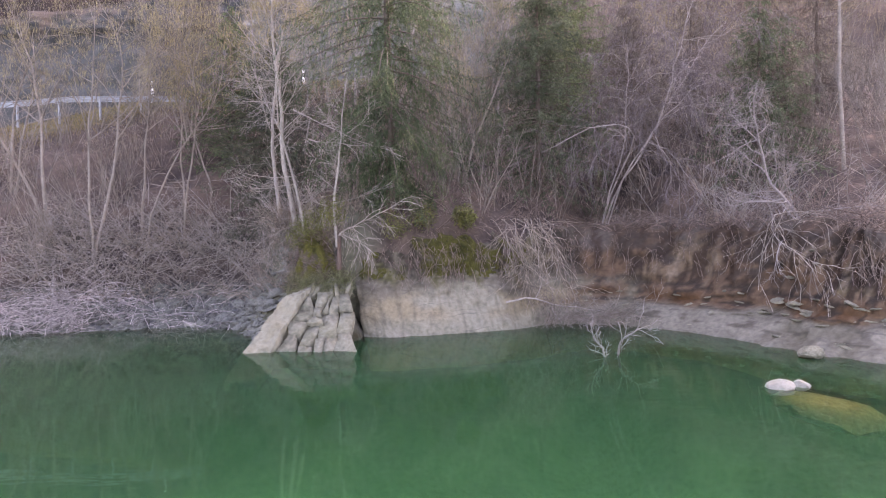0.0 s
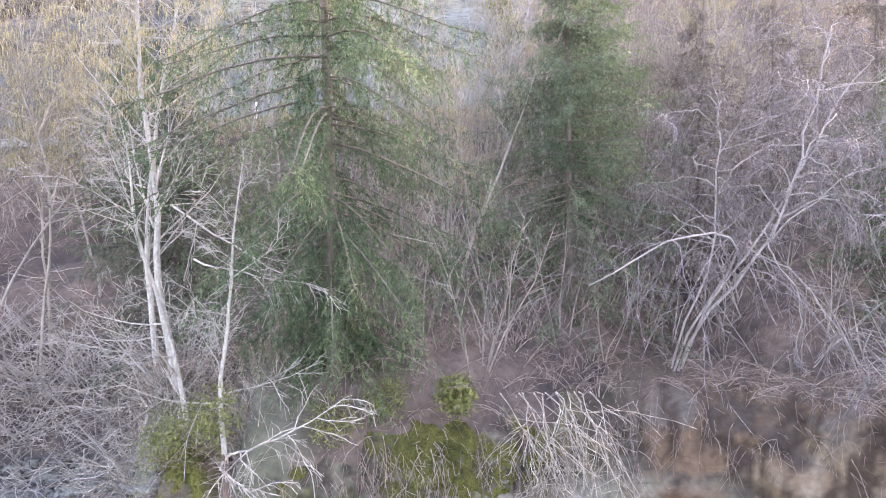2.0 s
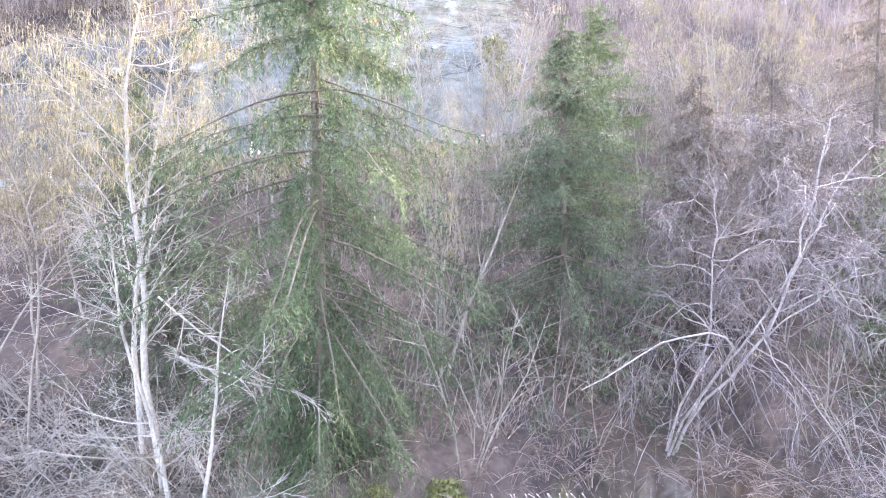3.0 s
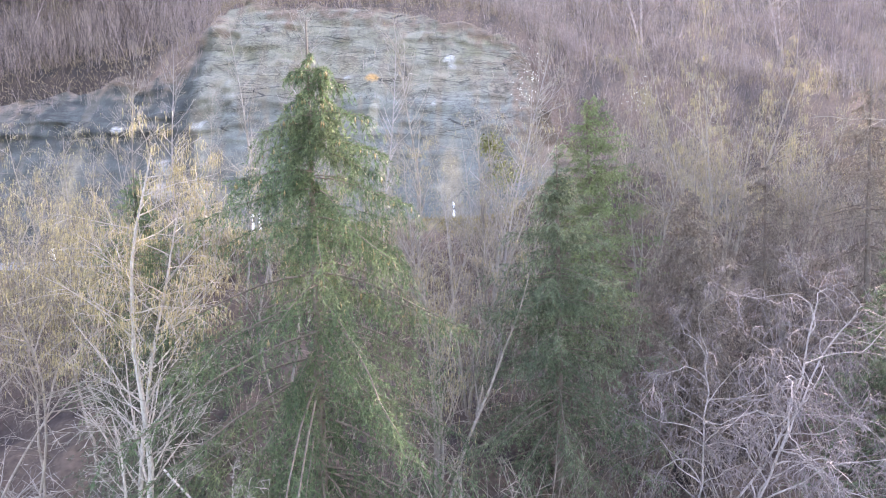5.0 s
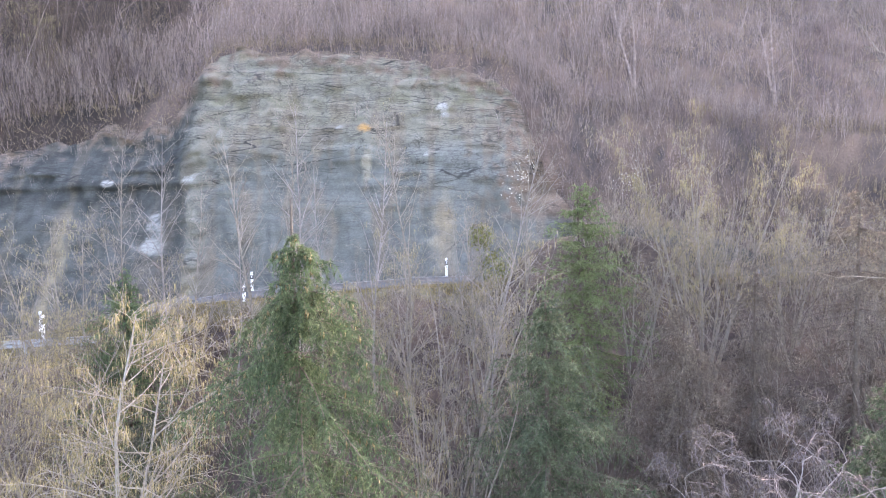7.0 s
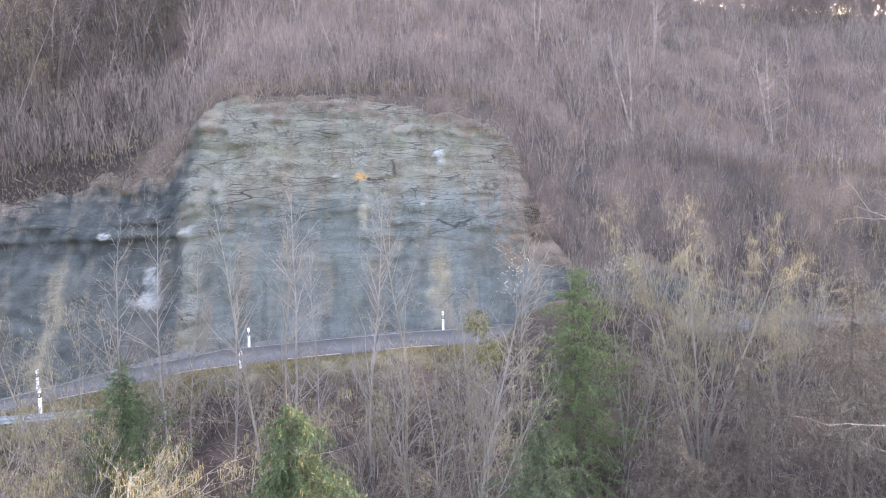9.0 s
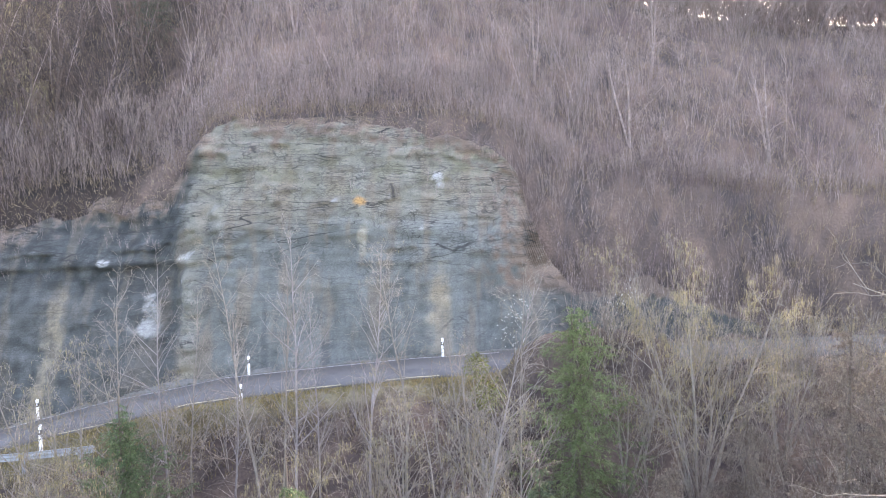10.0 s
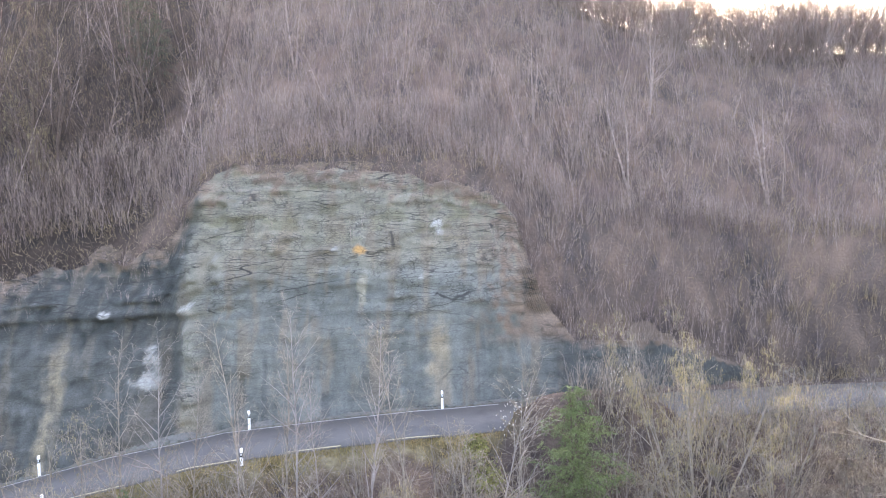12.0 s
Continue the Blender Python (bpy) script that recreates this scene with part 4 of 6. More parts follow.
    for ci in range(4):
        w = -0.35
        while w < 2.45 - 0.2 * abs(ci - 1.5):
            hgt = rng.uniform(0.35, 0.85) if w < 0.6 else rng.uniform(0.2, 0.6)
            w1 = w + hgt
            def ux(cc, ww):
                k = (ww + 0.35) / 2.4
                return bottom[cc] * (1 - k) + topx[cc] * k + 0.09 * math.sin(5.1 * ww + 2.3 * cc)
            g = 0.009
            sh = rng.uniform(-0.05, 0.05)
            if rng.random() < 0.4:
                um0, um1 = (ux(ci, w) + ux(ci + 1, w)) / 2 + sh, (ux(ci, w1) + ux(ci + 1, w1)) / 2 + sh
                block([(ux(ci, w) + g, w + g), (um0 - g, w + g), (um1 - g, w1 - g), (ux(ci, w1) + g, w1 - g + sh)], rng.uniform(0.02, 0.12) - 0.16 * smooth(1.5, 2.2, w), "stone_block", M_BLOCK)
                block([(um0 + g, w + g), (ux(ci + 1, w) - g, w + g + sh), (ux(ci + 1, w1) - g, w1 - g), (um1 + g, w1 - g)], rng.uniform(0.02, 0.12) - 0.16 * smooth(1.5, 2.2, w), "stone_block", M_BLOCK)
            else:
                block([(ux(ci, w) + g, w + g), (ux(ci + 1, w) - g, w + g + sh), (ux(ci + 1, w1) - g, w1 - g), (ux(ci, w1) + g, w1 - g + sh)], rng.uniform(0.02, 0.12) - 0.16 * smooth(1.5, 2.2, w), "stone_block", M_BLOCK)
            w = w1
    # the smooth slab
    nu, nw = 30, 90
    U, W = np.meshgrid(np.linspace(0, 1, nu), np.linspace(-0.9, 2.25, nw))
    lo_l, lo_r, hi_l, hi_r = -5.0, -4.2, -3.86, -3.34
    k = (W + 0.9) / 3.15
    UX = (lo_l * (1 - k) + hi_l * k) * (1 - U) + (lo_r * (1 - k) + hi_r * k) * U
    ff = fbm(UX * 1.6, W * 1.6, UX * 0 + 2, 4)
    fg = fbm(UX * 5, W * 3.2, UX * 0 + 5, 3)
    UX = UX + 0.07 * fg * (np.abs(U - 0.5) * 2) ** 2
    edge = np.minimum(U, 1 - U)
    crack = np.exp(-(np.abs(np.modf(np.abs(W * 1.55 + 0.55 * ff + 0.6 * U + 5))[0] - 0.5) / 0.03) ** 2) * smooth(-0.1, 0.25, ff + 0.7 * fg)
    H = 0.17 - 0.4 * (1 - smooth(0, 0.03, edge)) - 0.1 * (1 - U) + 0.07 * ff + 0.03 * fg - 0.3 * smooth(1.5, 2.25, W) + 0.05 * np.floor(1.6 * (W + 0.35 * ff + 0.3 * U)) / 1.6 - 0.045 * crack
    V = np.array([place(a_, b_, h_) for a_, b_, h_ in zip(UX.ravel(), W.ravel(), H.ravel())])
    i, j = np.meshgrid(np.arange(nw - 1), np.arange(nu - 1), indexing="ij")
    q = i * nu + j
    part("slab", mesh_of("slab", V, np.stack([q, q + 1, q + nu + 1, q + nu], -1).reshape(-1, 4)), M_PALE, t, "smooth pale sloping slab")


promontory()


def rock_mesh(name, seed, flat=0.55, cut=0.5):
    rng = np.random.default_rng(seed)
    bm = bmesh.new()
    bmesh.ops.create_icosphere(bm, subdivisions=2, radius=1.0)
    planes = unit(rng.normal(size=(9, 3)))
    ds = rng.uniform(cut, 0.95, 9)
    for v in bm.verts:
        c = np.array(v.co)
        for p, d in zip(planes, ds):
            e = c @ p - d
            if e > 0:
                c = c - p * e
        v.co = (c[0], c[1] * rng.uniform(0.97, 1.03), c[2] * flat)
    me = bpy.data.meshes.new(name)
    bm.to_mesh(me)
    bm.free()
    return me


ROCKS = [rock_mesh("stone", 40 + i, 0.35 + 0.06 * i) for i in range(6)]
for r in ROCKS:
    r.materials.append(M_STONE)


def shingle_beach():
    t = thing("shingle_beach", (-8, 18.8, 0.2), "blue-grey angular stones heaped along the lake shore", "stones", kind="structure")
    rng = np.random.default_rng(7)
    n = 0
    while n < 300:
        x = rng.uniform(-14, -4.9)
        d = rng.uniform(-0.25, 2.4)
        y = shore(x) + d
        if x > -5.2 and d < 0.8:
            continue
        s = rng.uniform(0.05, 0.14) * (1.9 if rng.random() < 0.12 else 1.0)
        ob = part("stone", ROCKS[n % 6], M_STONE, t)
        ob.matrix_basis = Matrix.Translation(Vector((x, y, land_at(x, y) + 0.02)) - t.location) @ pose(0, 0, 0, rng.uniform(-25, 25), rng.uniform(-25, 25), rng.uniform(0, 360)) @ Matrix.Diagonal((s * rng.uniform(1, 1.7), s, s, 1))
        n += 1

    # the small stones between
    m = 3200
    x = rng.uniform(-15, -4.9, m)
    y = shore(x) + rng.uniform(-0.3, 2.5, m)
    s = rng.uniform(0.025, 0.075, m)
    cube = np.array([(a, b, c) for a in (-1, 1) for b in (-1, 1) for c in (-1, 1)], float)
    V = cube[None] * np.stack([s * rng.uniform(0.9, 2.0, m), s, s * rng.uniform(0.35, 0.8, m)], -1)[:, None] * rng.uniform(0.55, 1.15, (m, 8, 3))
    a = rng.uniform(0, 6.28, m)[:, None]
    V = np.stack([V[..., 0] * np.cos(a) - V[..., 1] * np.sin(a), V[..., 0] * np.sin(a) + V[..., 1] * np.cos(a), V[..., 2] + rng.normal(size=(m, 1)) * 0.4 * V[..., 0]], -1)
    V = V + np.stack([x, y, land(x, y) + 0.015], -1)[:, None] - np.array(t.location)
    F = np.array([(0, 1, 3, 2), (4, 6, 7, 5), (0, 4, 5, 1), (2, 3, 7, 6), (0, 2, 6, 4), (1, 5, 7, 3)])
    ob = part("small_stones", mesh_of("small_stones", V, F[None] + (np.arange(m) * 8)[:, None, None]), M_STONE, t)
    tagged(ob, kind="stuff")


shingle_beach()


def point_rubble():
    t = thing("point_rubble", (-5, 17, 0.6), "grey-green angular rubble beside the rocky point", "stones", kind="structure")
    rng = np.random.default_rng(19)
    for n in range(190):
        x, y = rng.uniform(-6.2, -4.4), rng.uniform(15.8, 19.2)
        z = land_at(x, y)
        if z < -0.2 or z > 2.3:
            continue
        s = rng.uniform(0.06, 0.2)
        ob = part("stone", ROCKS[n % 6], M_STONE, t)
        ob.matrix_basis = Matrix.Translation(Vector((x, y, z + 0.03)) - t.location) @ pose(0, 0, 0, rng.uniform(-30, 30), rng.uniform(-30, 30), rng.uniform(0, 360)) @ Matrix.Diagonal((s * 1.4, s, s * 1.2, 1))

    X, Y, Z = BANK[1][:3]
    for n in range(150):
        i, j = rng.integers(9, 36), rng.integers(0, 46)
        s = rng.uniform(0.05, 0.17)
        if Z[i, j] > 1.15:
            continue
        ob = part("stone", ROCKS[n % 6], M_STONE, t)
        ob.matrix_basis = Matrix.Translation(Vector((X[i, j], Y[i, j], Z[i, j])) - t.location) @ pose(0, 0, 0, rng.uniform(-30, 30), rng.uniform(-30, 30), rng.uniform(0, 360)) @ Matrix.Diagonal((s * 1.4, s, s * 1.2, 1))


point_rubble()


def water_stones():
    t = thing("half_sunken_boulder", (6.2, 10.3, -0.1), "flat yellowish boulder just under the water with white dry top", "boulder")
    me = rock_mesh("boulder", 71, 0.34, 0.55)
    b = part("boulder", me, M_WET, t)
    b.matrix_basis = pose(0.0, -0.15, -0.11, 3, 2, -72) @ Matrix.Diagonal((1.0, 0.62, 0.6, 1))
    for i, (x, y, z, s) in enumerate(((-0.4, 0.5, 0.13, 0.17), (0.0, 0.58, 0.12, 0.13))):
        c = part("dry_cap", rock_mesh("dry_cap", 84 + i, 0.42, 0.35), M_WHITE_STONE, t, "white dry stone top")
        c.matrix_basis = pose(x, y, z, 8, -6, 30 * i) @ Matrix.Diagonal((s * 1.5, s * 1.1, s * 1.6, 1))
    g = part("shore_boulder", rock_mesh("shore_boulder", 91, 0.6, 0.5), M_BLOCK)
    g.matrix_basis = pose(7.75, 13.15, 0.1, 5, 0, 20) @ Matrix.Diagonal((0.34, 0.26, 0.3, 1))
    tagged(g, "grey angular boulder at the water's edge", "boulder")
    f = part("flat_stone", rock_mesh("flat_stone", 95, 0.3, 0.6), M_WHITE_STONE)
    f.matrix_basis = pose(-7.7, 18.75, 0.05, 0, 4, 10) @ Matrix.Diagonal((0.24, 0.16, 0.2, 1))
    tagged(f, "flat pale stone lying at the shingle's edge", "stone")


water_stones()


def bank_stones():
    X, Y, Z, f, g = BANK[0]
    t = thing("bank_stones", (6, 16, 0.5), "flat grey stones weathering out of the bank", "stones", kind="structure")
    rng = np.random.default_rng(17)
    n = 0
    while n < 90:
        i, j = rng.integers(6, X.shape[0] - 8), rng.integers(60, X.shape[1])
        if Z[i, j] < 0.1 or Z[i, j] > 2.4 or X[i, j] > 11 or (X[i, j] < 4 and Z[i, j] < 1.2) or (X[i, j] > 4 and (Z[i, j] < 0.5 or abs(Z[i, j] - 0.75) > 0.3) and rng.random() < 0.9):
            continue
        s = rng.uniform(0.05, 0.15)
        if X[i, j] > 5 and 0.4 < Z[i, j] < 1.2:
            s *= 1.5
        ob = part("stone", ROCKS[n % 3], M_STONE, t)
        ob.matrix_basis = Matrix.Translation(Vector((X[i, j], Y[i, j] + 0.9 * s, Z[i, j] - 0.25 * s)) - t.location) @ pose(0, 0, 0, rng.uniform(-12, 12), rng.uniform(-12, 12), rng.uniform(0, 360)) @ Matrix.Diagonal((s * rng.uniform(1.3, 2.4), s, s * rng.uniform(0.5, 1.0), 1))
        ob.material_slots[0].link = "OBJECT"
        ob.material_slots[0].material = M_BLOCK
        n += 1


bank_stones()


def cliff_rubble():
    t = thing("cliff_rubble", (-8, 39.5, 11.2), "grey rock rubble fallen along the cliff foot", "stones", kind="structure")
    rng = np.random.default_rng(23)
    for n in range(220):
        x = rng.uniform(-26, 8)
        y = road_y(x) + HALF + 0.12 + abs(rng.normal(0, 0.35))
        s = rng.uniform(0.04, 0.14)
        ob = part("stone", ROCKS[n % 6], M_STONE, t)
        ob.matrix_basis = Matrix.Translation(Vector((x, y, road_z(x) - 0.03)) - t.location) @ pose(0, 0, 0, rng.uniform(-30, 30), rng.uniform(-30, 30), rng.uniform(0, 360)) @ Matrix.Diagonal((s * 1.4, s, s * 1.2, 1))


cliff_rubble()

# ---- trees ----


def bare_tree(name, place, height, radius, seed, label, group="", limb_r=0.0105, lean=(0, 0), stems=1, spread=0.0, limbs=26, limb_len=0.34, bare=0.25,
              branch=7, twig=6, catkins=0, bark=None, twig_mat=None, limb_angle=(35, 70), droop=-0.1, wob=0.22, limb_trop=0.25, catkin_len=0.10, bend=0.14, catkin_from=0.0):
    """A leafless tree: trunk, limbs, and a crown of branchlets, twigs and perhaps hanging catkins."""
    rng = np.random.default_rng(seed)
    t = thing(name, place, label, "tree", group)
    bark, twig_mat = bark or M_BARK, twig_mat or M_TWIG
    ang = rng.uniform(0, 6.28, stems)
    S = np.column_stack([0.15 * spread * np.cos(ang), 0.15 * spread * np.sin(ang), np.full(stems, -0.35)])
    D = np.column_stack([lean[0] + spread * np.cos(ang) * 0.3, lean[1] + spread * np.sin(ang) * 0.3, np.ones(stems)])
    L = (height + 0.35) * rng.uniform(0.75, 1.0, stems)
    L[0] = height + 0.35
    T = shoots(S, D, L, 14, (0, 0, 0.3), bend, rng)
    R = (radius * L / L[0])[:, None] * np.linspace(1.1, 0.12, 14)[None] ** 0.9
    for i in range(stems):
        v, q = tubes(T[i:i + 1], R[i:i + 1], 9)
        part("trunk", mesh_of("trunk", v, q, smooth=True), bark, t)
    k = max(3, limbs // stems)
    B, BR = sprout(T, R, k, bare, 0.98, limb_angle[0], limb_angle[1], limb_len, 7, (0, 0, limb_trop), wob, limb_r, rng, shape=0.55)
    for i in range(len(B)):
        v, q = tubes(B[i:i + 1], BR[i:i + 1], 5)
        part("limb", mesh_of("limb", v, q, smooth=True), bark, t)
    C, CR = sprout(B, BR, branch, 0.15, 0.98, 25, 60, 0.42, 5, (0, 0, droop), wob * 1.3, 0.011, rng, shape=0.4)
    W, WR = sprout(C, CR, twig, 0.1, 1.0, 20, 60, 0.5, 2, (0, 0, droop * 2), wob * 1.4, 0.009, rng)
    CR, WR = np.maximum(CR, 0.005), np.maximum(WR, 0.0035)
    v, q = merged([tubes(C, CR, 3), tubes(W, WR, 3)])
    part("crown", mesh_of("crown", v, q, smooth=True), twig_mat, t)
    if catkins:
        pts = np.concatenate([W[:, 1:].reshape(-1, 3), C[:, 2:].reshape(-1, 3)])
        pts = pts[pts[:, 2] > catkin_from * height]
        catkins = int(catkins * 0.65)
        c = pts[rng.choice(len(pts), catkins, replace=catkins > len(pts))] + rng.normal(size=(catkins, 3)) * 0.05
        d = np.array([0, 0, -1.0]) + 0.08 * rng.normal(size=(catkins, 3))
        v, f = blades(c, d, catkin_len * rng.uniform(0.5, 1.4, catkins), 0.0065, rng)
        tagged(part("catkin_cover", mesh_of("catkin_cover", v, tris=f), M_CATKIN, t, "hanging tan-yellow catkins"), kind="stuff")
    return t


def spruce(name, place, height, radius, seed, label, mat, base=0.08, whorls=24, per=7, twigs=22, needles=13, droop=0.55, group="", gap=0.0, power=0.62, tw=0.42, cones=0, reach=None):
    """A spruce: trunk, whorled boughs with hanging side twigs, each set with needles."""
    rng = np.random.default_rng(seed)
    t = thing(name, place, label, "spruce", group)
    T = shoots(np.array([[0, 0, -0.4]]), np.array([[0.0, 0, 1]]), np.array([height + 0.4]), 16, (0, 0, 0.2), 0.02, rng)
    R = (height * 0.011 + 0.02) * np.linspace(1.1, 0.1, 16)[None]
    v, q = tubes(T, R, 9)
    part("trunk", mesh_of("trunk", v, q, smooth=True), M_SPRUCE_BARK, t)
    hs = base + (0.955 - base) * np.clip((np.arange(whorls) + rng.uniform(-0.3, 0.3, whorls)) / whorls, 0, 1) ** 0.82
    S, D, L = [], [], []
    for h in hs:
        n = max(4, int(round(per * (0.75 + 0.5 * (1 - h)))))
        a0 = rng.uniform(0, 6.28)
        for i in range(n):
            if rng.random() < gap and h < 0.8:
                continue
            a = a0 + 6.28 * i / n + rng.uniform(-0.25, 0.25)
            el = np.interp(h, [0, 0.5, 0.9, 1], [-0.3, 0.0, 0.15, 0.5])
            S.append((0, 0, h * height + rng.uniform(-0.5, 0.5) * height / whorls ))
            D.append((math.cos(a), math.sin(a), el))
            L.append(max(0.05, radius * (1 - h) ** power * rng.uniform(0.6, 1.15) * np.interp(h, [0.68, 0.98], [1, 0.28])))
    S, D, L = np.array(S), np.array(D), np.array(L)
    if reach:
        L = np.maximum(0.06, ramp(height - S[:, 2], reach) * rng.uniform(0.55, 1.5, len(L)))
    n = 8
    P = shoots(S, D, L, n, (0, 0, -droop), 0.10, rng)
    P[:, :, 2] += (np.linspace(0, 1, n) ** 3)[None] * (0.22 * L)[:, None]      # tips turn up
    PR = (0.005 * L + 0.004)[:, None] * np.linspace(1, 0.25, n)[None]
    Wt, WR = sprout(P, PR, twigs, 0.05, 1.0, 35, 75, 0.0, 4, (0, 0, 0), 0.2, 0.01, rng)
    # side twigs of real length, hanging from the bough
    m = len(P)
    lt = (tw * (0.35 + 0.65 * rng.random((m, twigs))) * np.minimum(1, 0.12 + L / 1.5)[:, None]).ravel() + 0.05
    dirs = rng.normal(size=(m * twigs, 3)) * np.array([1, 1, 0.35]) + np.repeat(unit(P[:, -1] - P[:, 0]), twigs, 0) * 0.7
    dirs[:, 2] -= 0.35
    keep = rng.random(m * twigs) < np.repeat(np.clip(L / 1.3, 0.10, 1.0), twigs)
    Wt, dirs, lt = Wt[keep], dirs[keep], lt[keep]
    Wt = shoots(Wt[:, 0], dirs, lt, 4, (0, 0, -1.6 * droop), 0.12, rng)
    WR = np.full((len(Wt), 4), 0.004)
    for i in range(len(P)):
        v, q = tubes(P[i:i + 1], PR[i:i + 1], 4)
        part("bough", mesh_of("bough", v, q, smooth=True), M_SPRUCE_BARK, t)
    # needles round the twigs and along the outer boughs
    mm, needles = len(Wt), int(needles * 1.35)
    u = rng.uniform(0.0, 1.0, (mm, needles)) * 3
    i = np.minimum(u.astype(int), 2)
    w = (u - i)[..., None]
    row = np.arange(mm)[:, None]
    A = Wt[row, i] * (1 - w) + Wt[row, i + 1] * w
    Tn = unit(Wt[row, i + 1] - Wt[row, i])
    dn = Tn * 0.9 + unit(rng.normal(size=A.shape)) * 0.75
    ln = rng.uniform(0.05, 0.12, A.shape[:2]).ravel()
    along = needles * (7 if reach else 3)
    u = rng.uniform(0.12, 1.0, (m, along)) * (n - 1)
    i = np.minimum(u.astype(int), n - 2)
    w = (u - i)[..., None]
    row = np.arange(m)[:, None]
    Ab = P[row, i] * (1 - w) + P[row, i + 1] * w
    db = unit(P[row, i + 1] - P[row, i]) * 0.7 + unit(rng.normal(size=Ab.shape)) * np.array([1, 1, 0.7])
    lb = rng.uniform(0.07, 0.19, (m, along)) * np.clip(0.4 + 0.5 * L, 0.4, 1)[:, None]
    ok = rng.random((m, along)) < np.clip(L / 1.4, 0.06, 1.0)[:, None]
    A, dn = np.concatenate([A.reshape(-1, 3), Ab[ok]]), np.concatenate([dn.reshape(-1, 3), db[ok]])
    ln = np.concatenate([ln, lb[ok]])
    v1, f1 = blades(A, dn, ln, 0.0085, rng)
    part("foliage", mesh_of("foliage", v1, tris=f1), mat, t)
    if cones:
        ok = np.where(P[:, -1, 2] > 0.5 * height)[0]
        c = P[rng.choice(ok, cones), rng.integers(4, n, cones)] - np.array([0, 0, 0.03])
        v, f = spindles(c, np.array([0, 0, -1.0]) + 0.12 * rng.normal(size=(cones, 3)), rng.uniform(0.10, 0.16, cones), 0.015, rng)
        tagged(part("cone_cover", mesh_of("cone_cover", v, tris=f), M_CONE, t, "hanging yellow-brown cones"), kind="stuff")
    return t


def on_land(x, y, dz=-0.05):
    return (x, y, land_at(x, y) + dz)


def curve(pts, n):
    """A smooth polyline of n points through a few."""
    p = np.array(pts, float)
    u = np.linspace(0, len(p) - 1, n)
    P = np.column_stack([np.interp(u, np.arange(len(p)), p[:, a]) for a in range(3)])
    for _ in range(2):
        P[1:-1] = 0.25 * P[:-2] + 0.5 * P[1:-1] + 0.25 * P[2:]
    return P


def weeping_tree():
    """Tangled limbs fanning from one low crown base, arching over the bank, with hanging twigs."""
    base = np.array([5.3, 21.4, land_at(5.3, 21.4) - 0.1])
    t = thing("weeping_tree", tuple(base), "mauve-grey tangled leafless tree with weeping twigs", "tree")
    rng = np.random.default_rng(61)
    stems = [[(5.9, 20.2, 4.3), (6.3, 19.4, 5.3), (6.8, 19.0, 6.5), (7.2, 19.0, 7.8), (7.7, 19.2, 9.4)],
             [(6.0, 20.3, 4.3), (6.7, 19.6, 5.4), (7.3, 19.4, 6.8), (8.2, 19.5, 8.2), (9.0, 19.7, 9.2)],
             [(5.7, 20.3, 4.4), (6.1, 19.6, 5.6), (6.2, 19.5, 7.0), (6.4, 19.6, 8.4)],
             [(5.7, 19.8, 4.3), (6.2, 18.9, 5.5), (5.6, 18.5, 5.9), (4.7, 18.3, 5.85), (3.8, 18.1, 5.5), (3.2, 18.0, 5.0)]]
    P = np.stack([curve([tuple(base)] + e, 14) for e in stems])
    P[:, 1:] += np.cumsum(rng.normal(size=(len(P), 13, 3)), axis=1) * 0.055
    P = P - base
    R = np.linspace(1, 0.4, 14)[None] * np.array([0.034, 0.03, 0.028, 0.028])[:, None]
    # limbs that rise and then arch over all round
    A, AR = sprout(P[:3], R[:3], 13, 0.4, 1.0, 15, 80, 0.36, 14, (0, 0, -1.3), 1.0, 0.007, rng, shape=0.1)
    P, R = np.concatenate([P, A]), np.concatenate([R, AR])
    for i in range(len(P)):
        v, q = tubes(P[i:i + 1], R[i:i + 1], 7)
        part("limb", mesh_of("limb", v, q, smooth=True), M_WEEP, t)
    B, BR = sprout(P, R, 11, 0.3, 1.0, 25, 80, 0.3, 6, (0, 0, -1.0), 0.6, 0.011, rng, shape=0.2)
    C, CR = sprout(B, BR, 5, 0.1, 1.0, 25, 70, 0.45, 4, (0, 0, -0.9), 0.6, 0.010, rng, shape=0.2)
    W, WR = sprout(C, CR, 3, 0.1, 1.0, 25, 60, 0.5, 2, (0, 0, -0.7), 0.5, 0.009, rng)
    v, q = merged([tubes(B, np.maximum(BR * 0.8, 0.006), 3), tubes(C, np.maximum(CR, 0.005), 3), tubes(W, np.maximum(WR, 0.003), 3)])
    part("crown", mesh_of("crown", v, q, smooth=True), M_WEEP_TWIG, t)


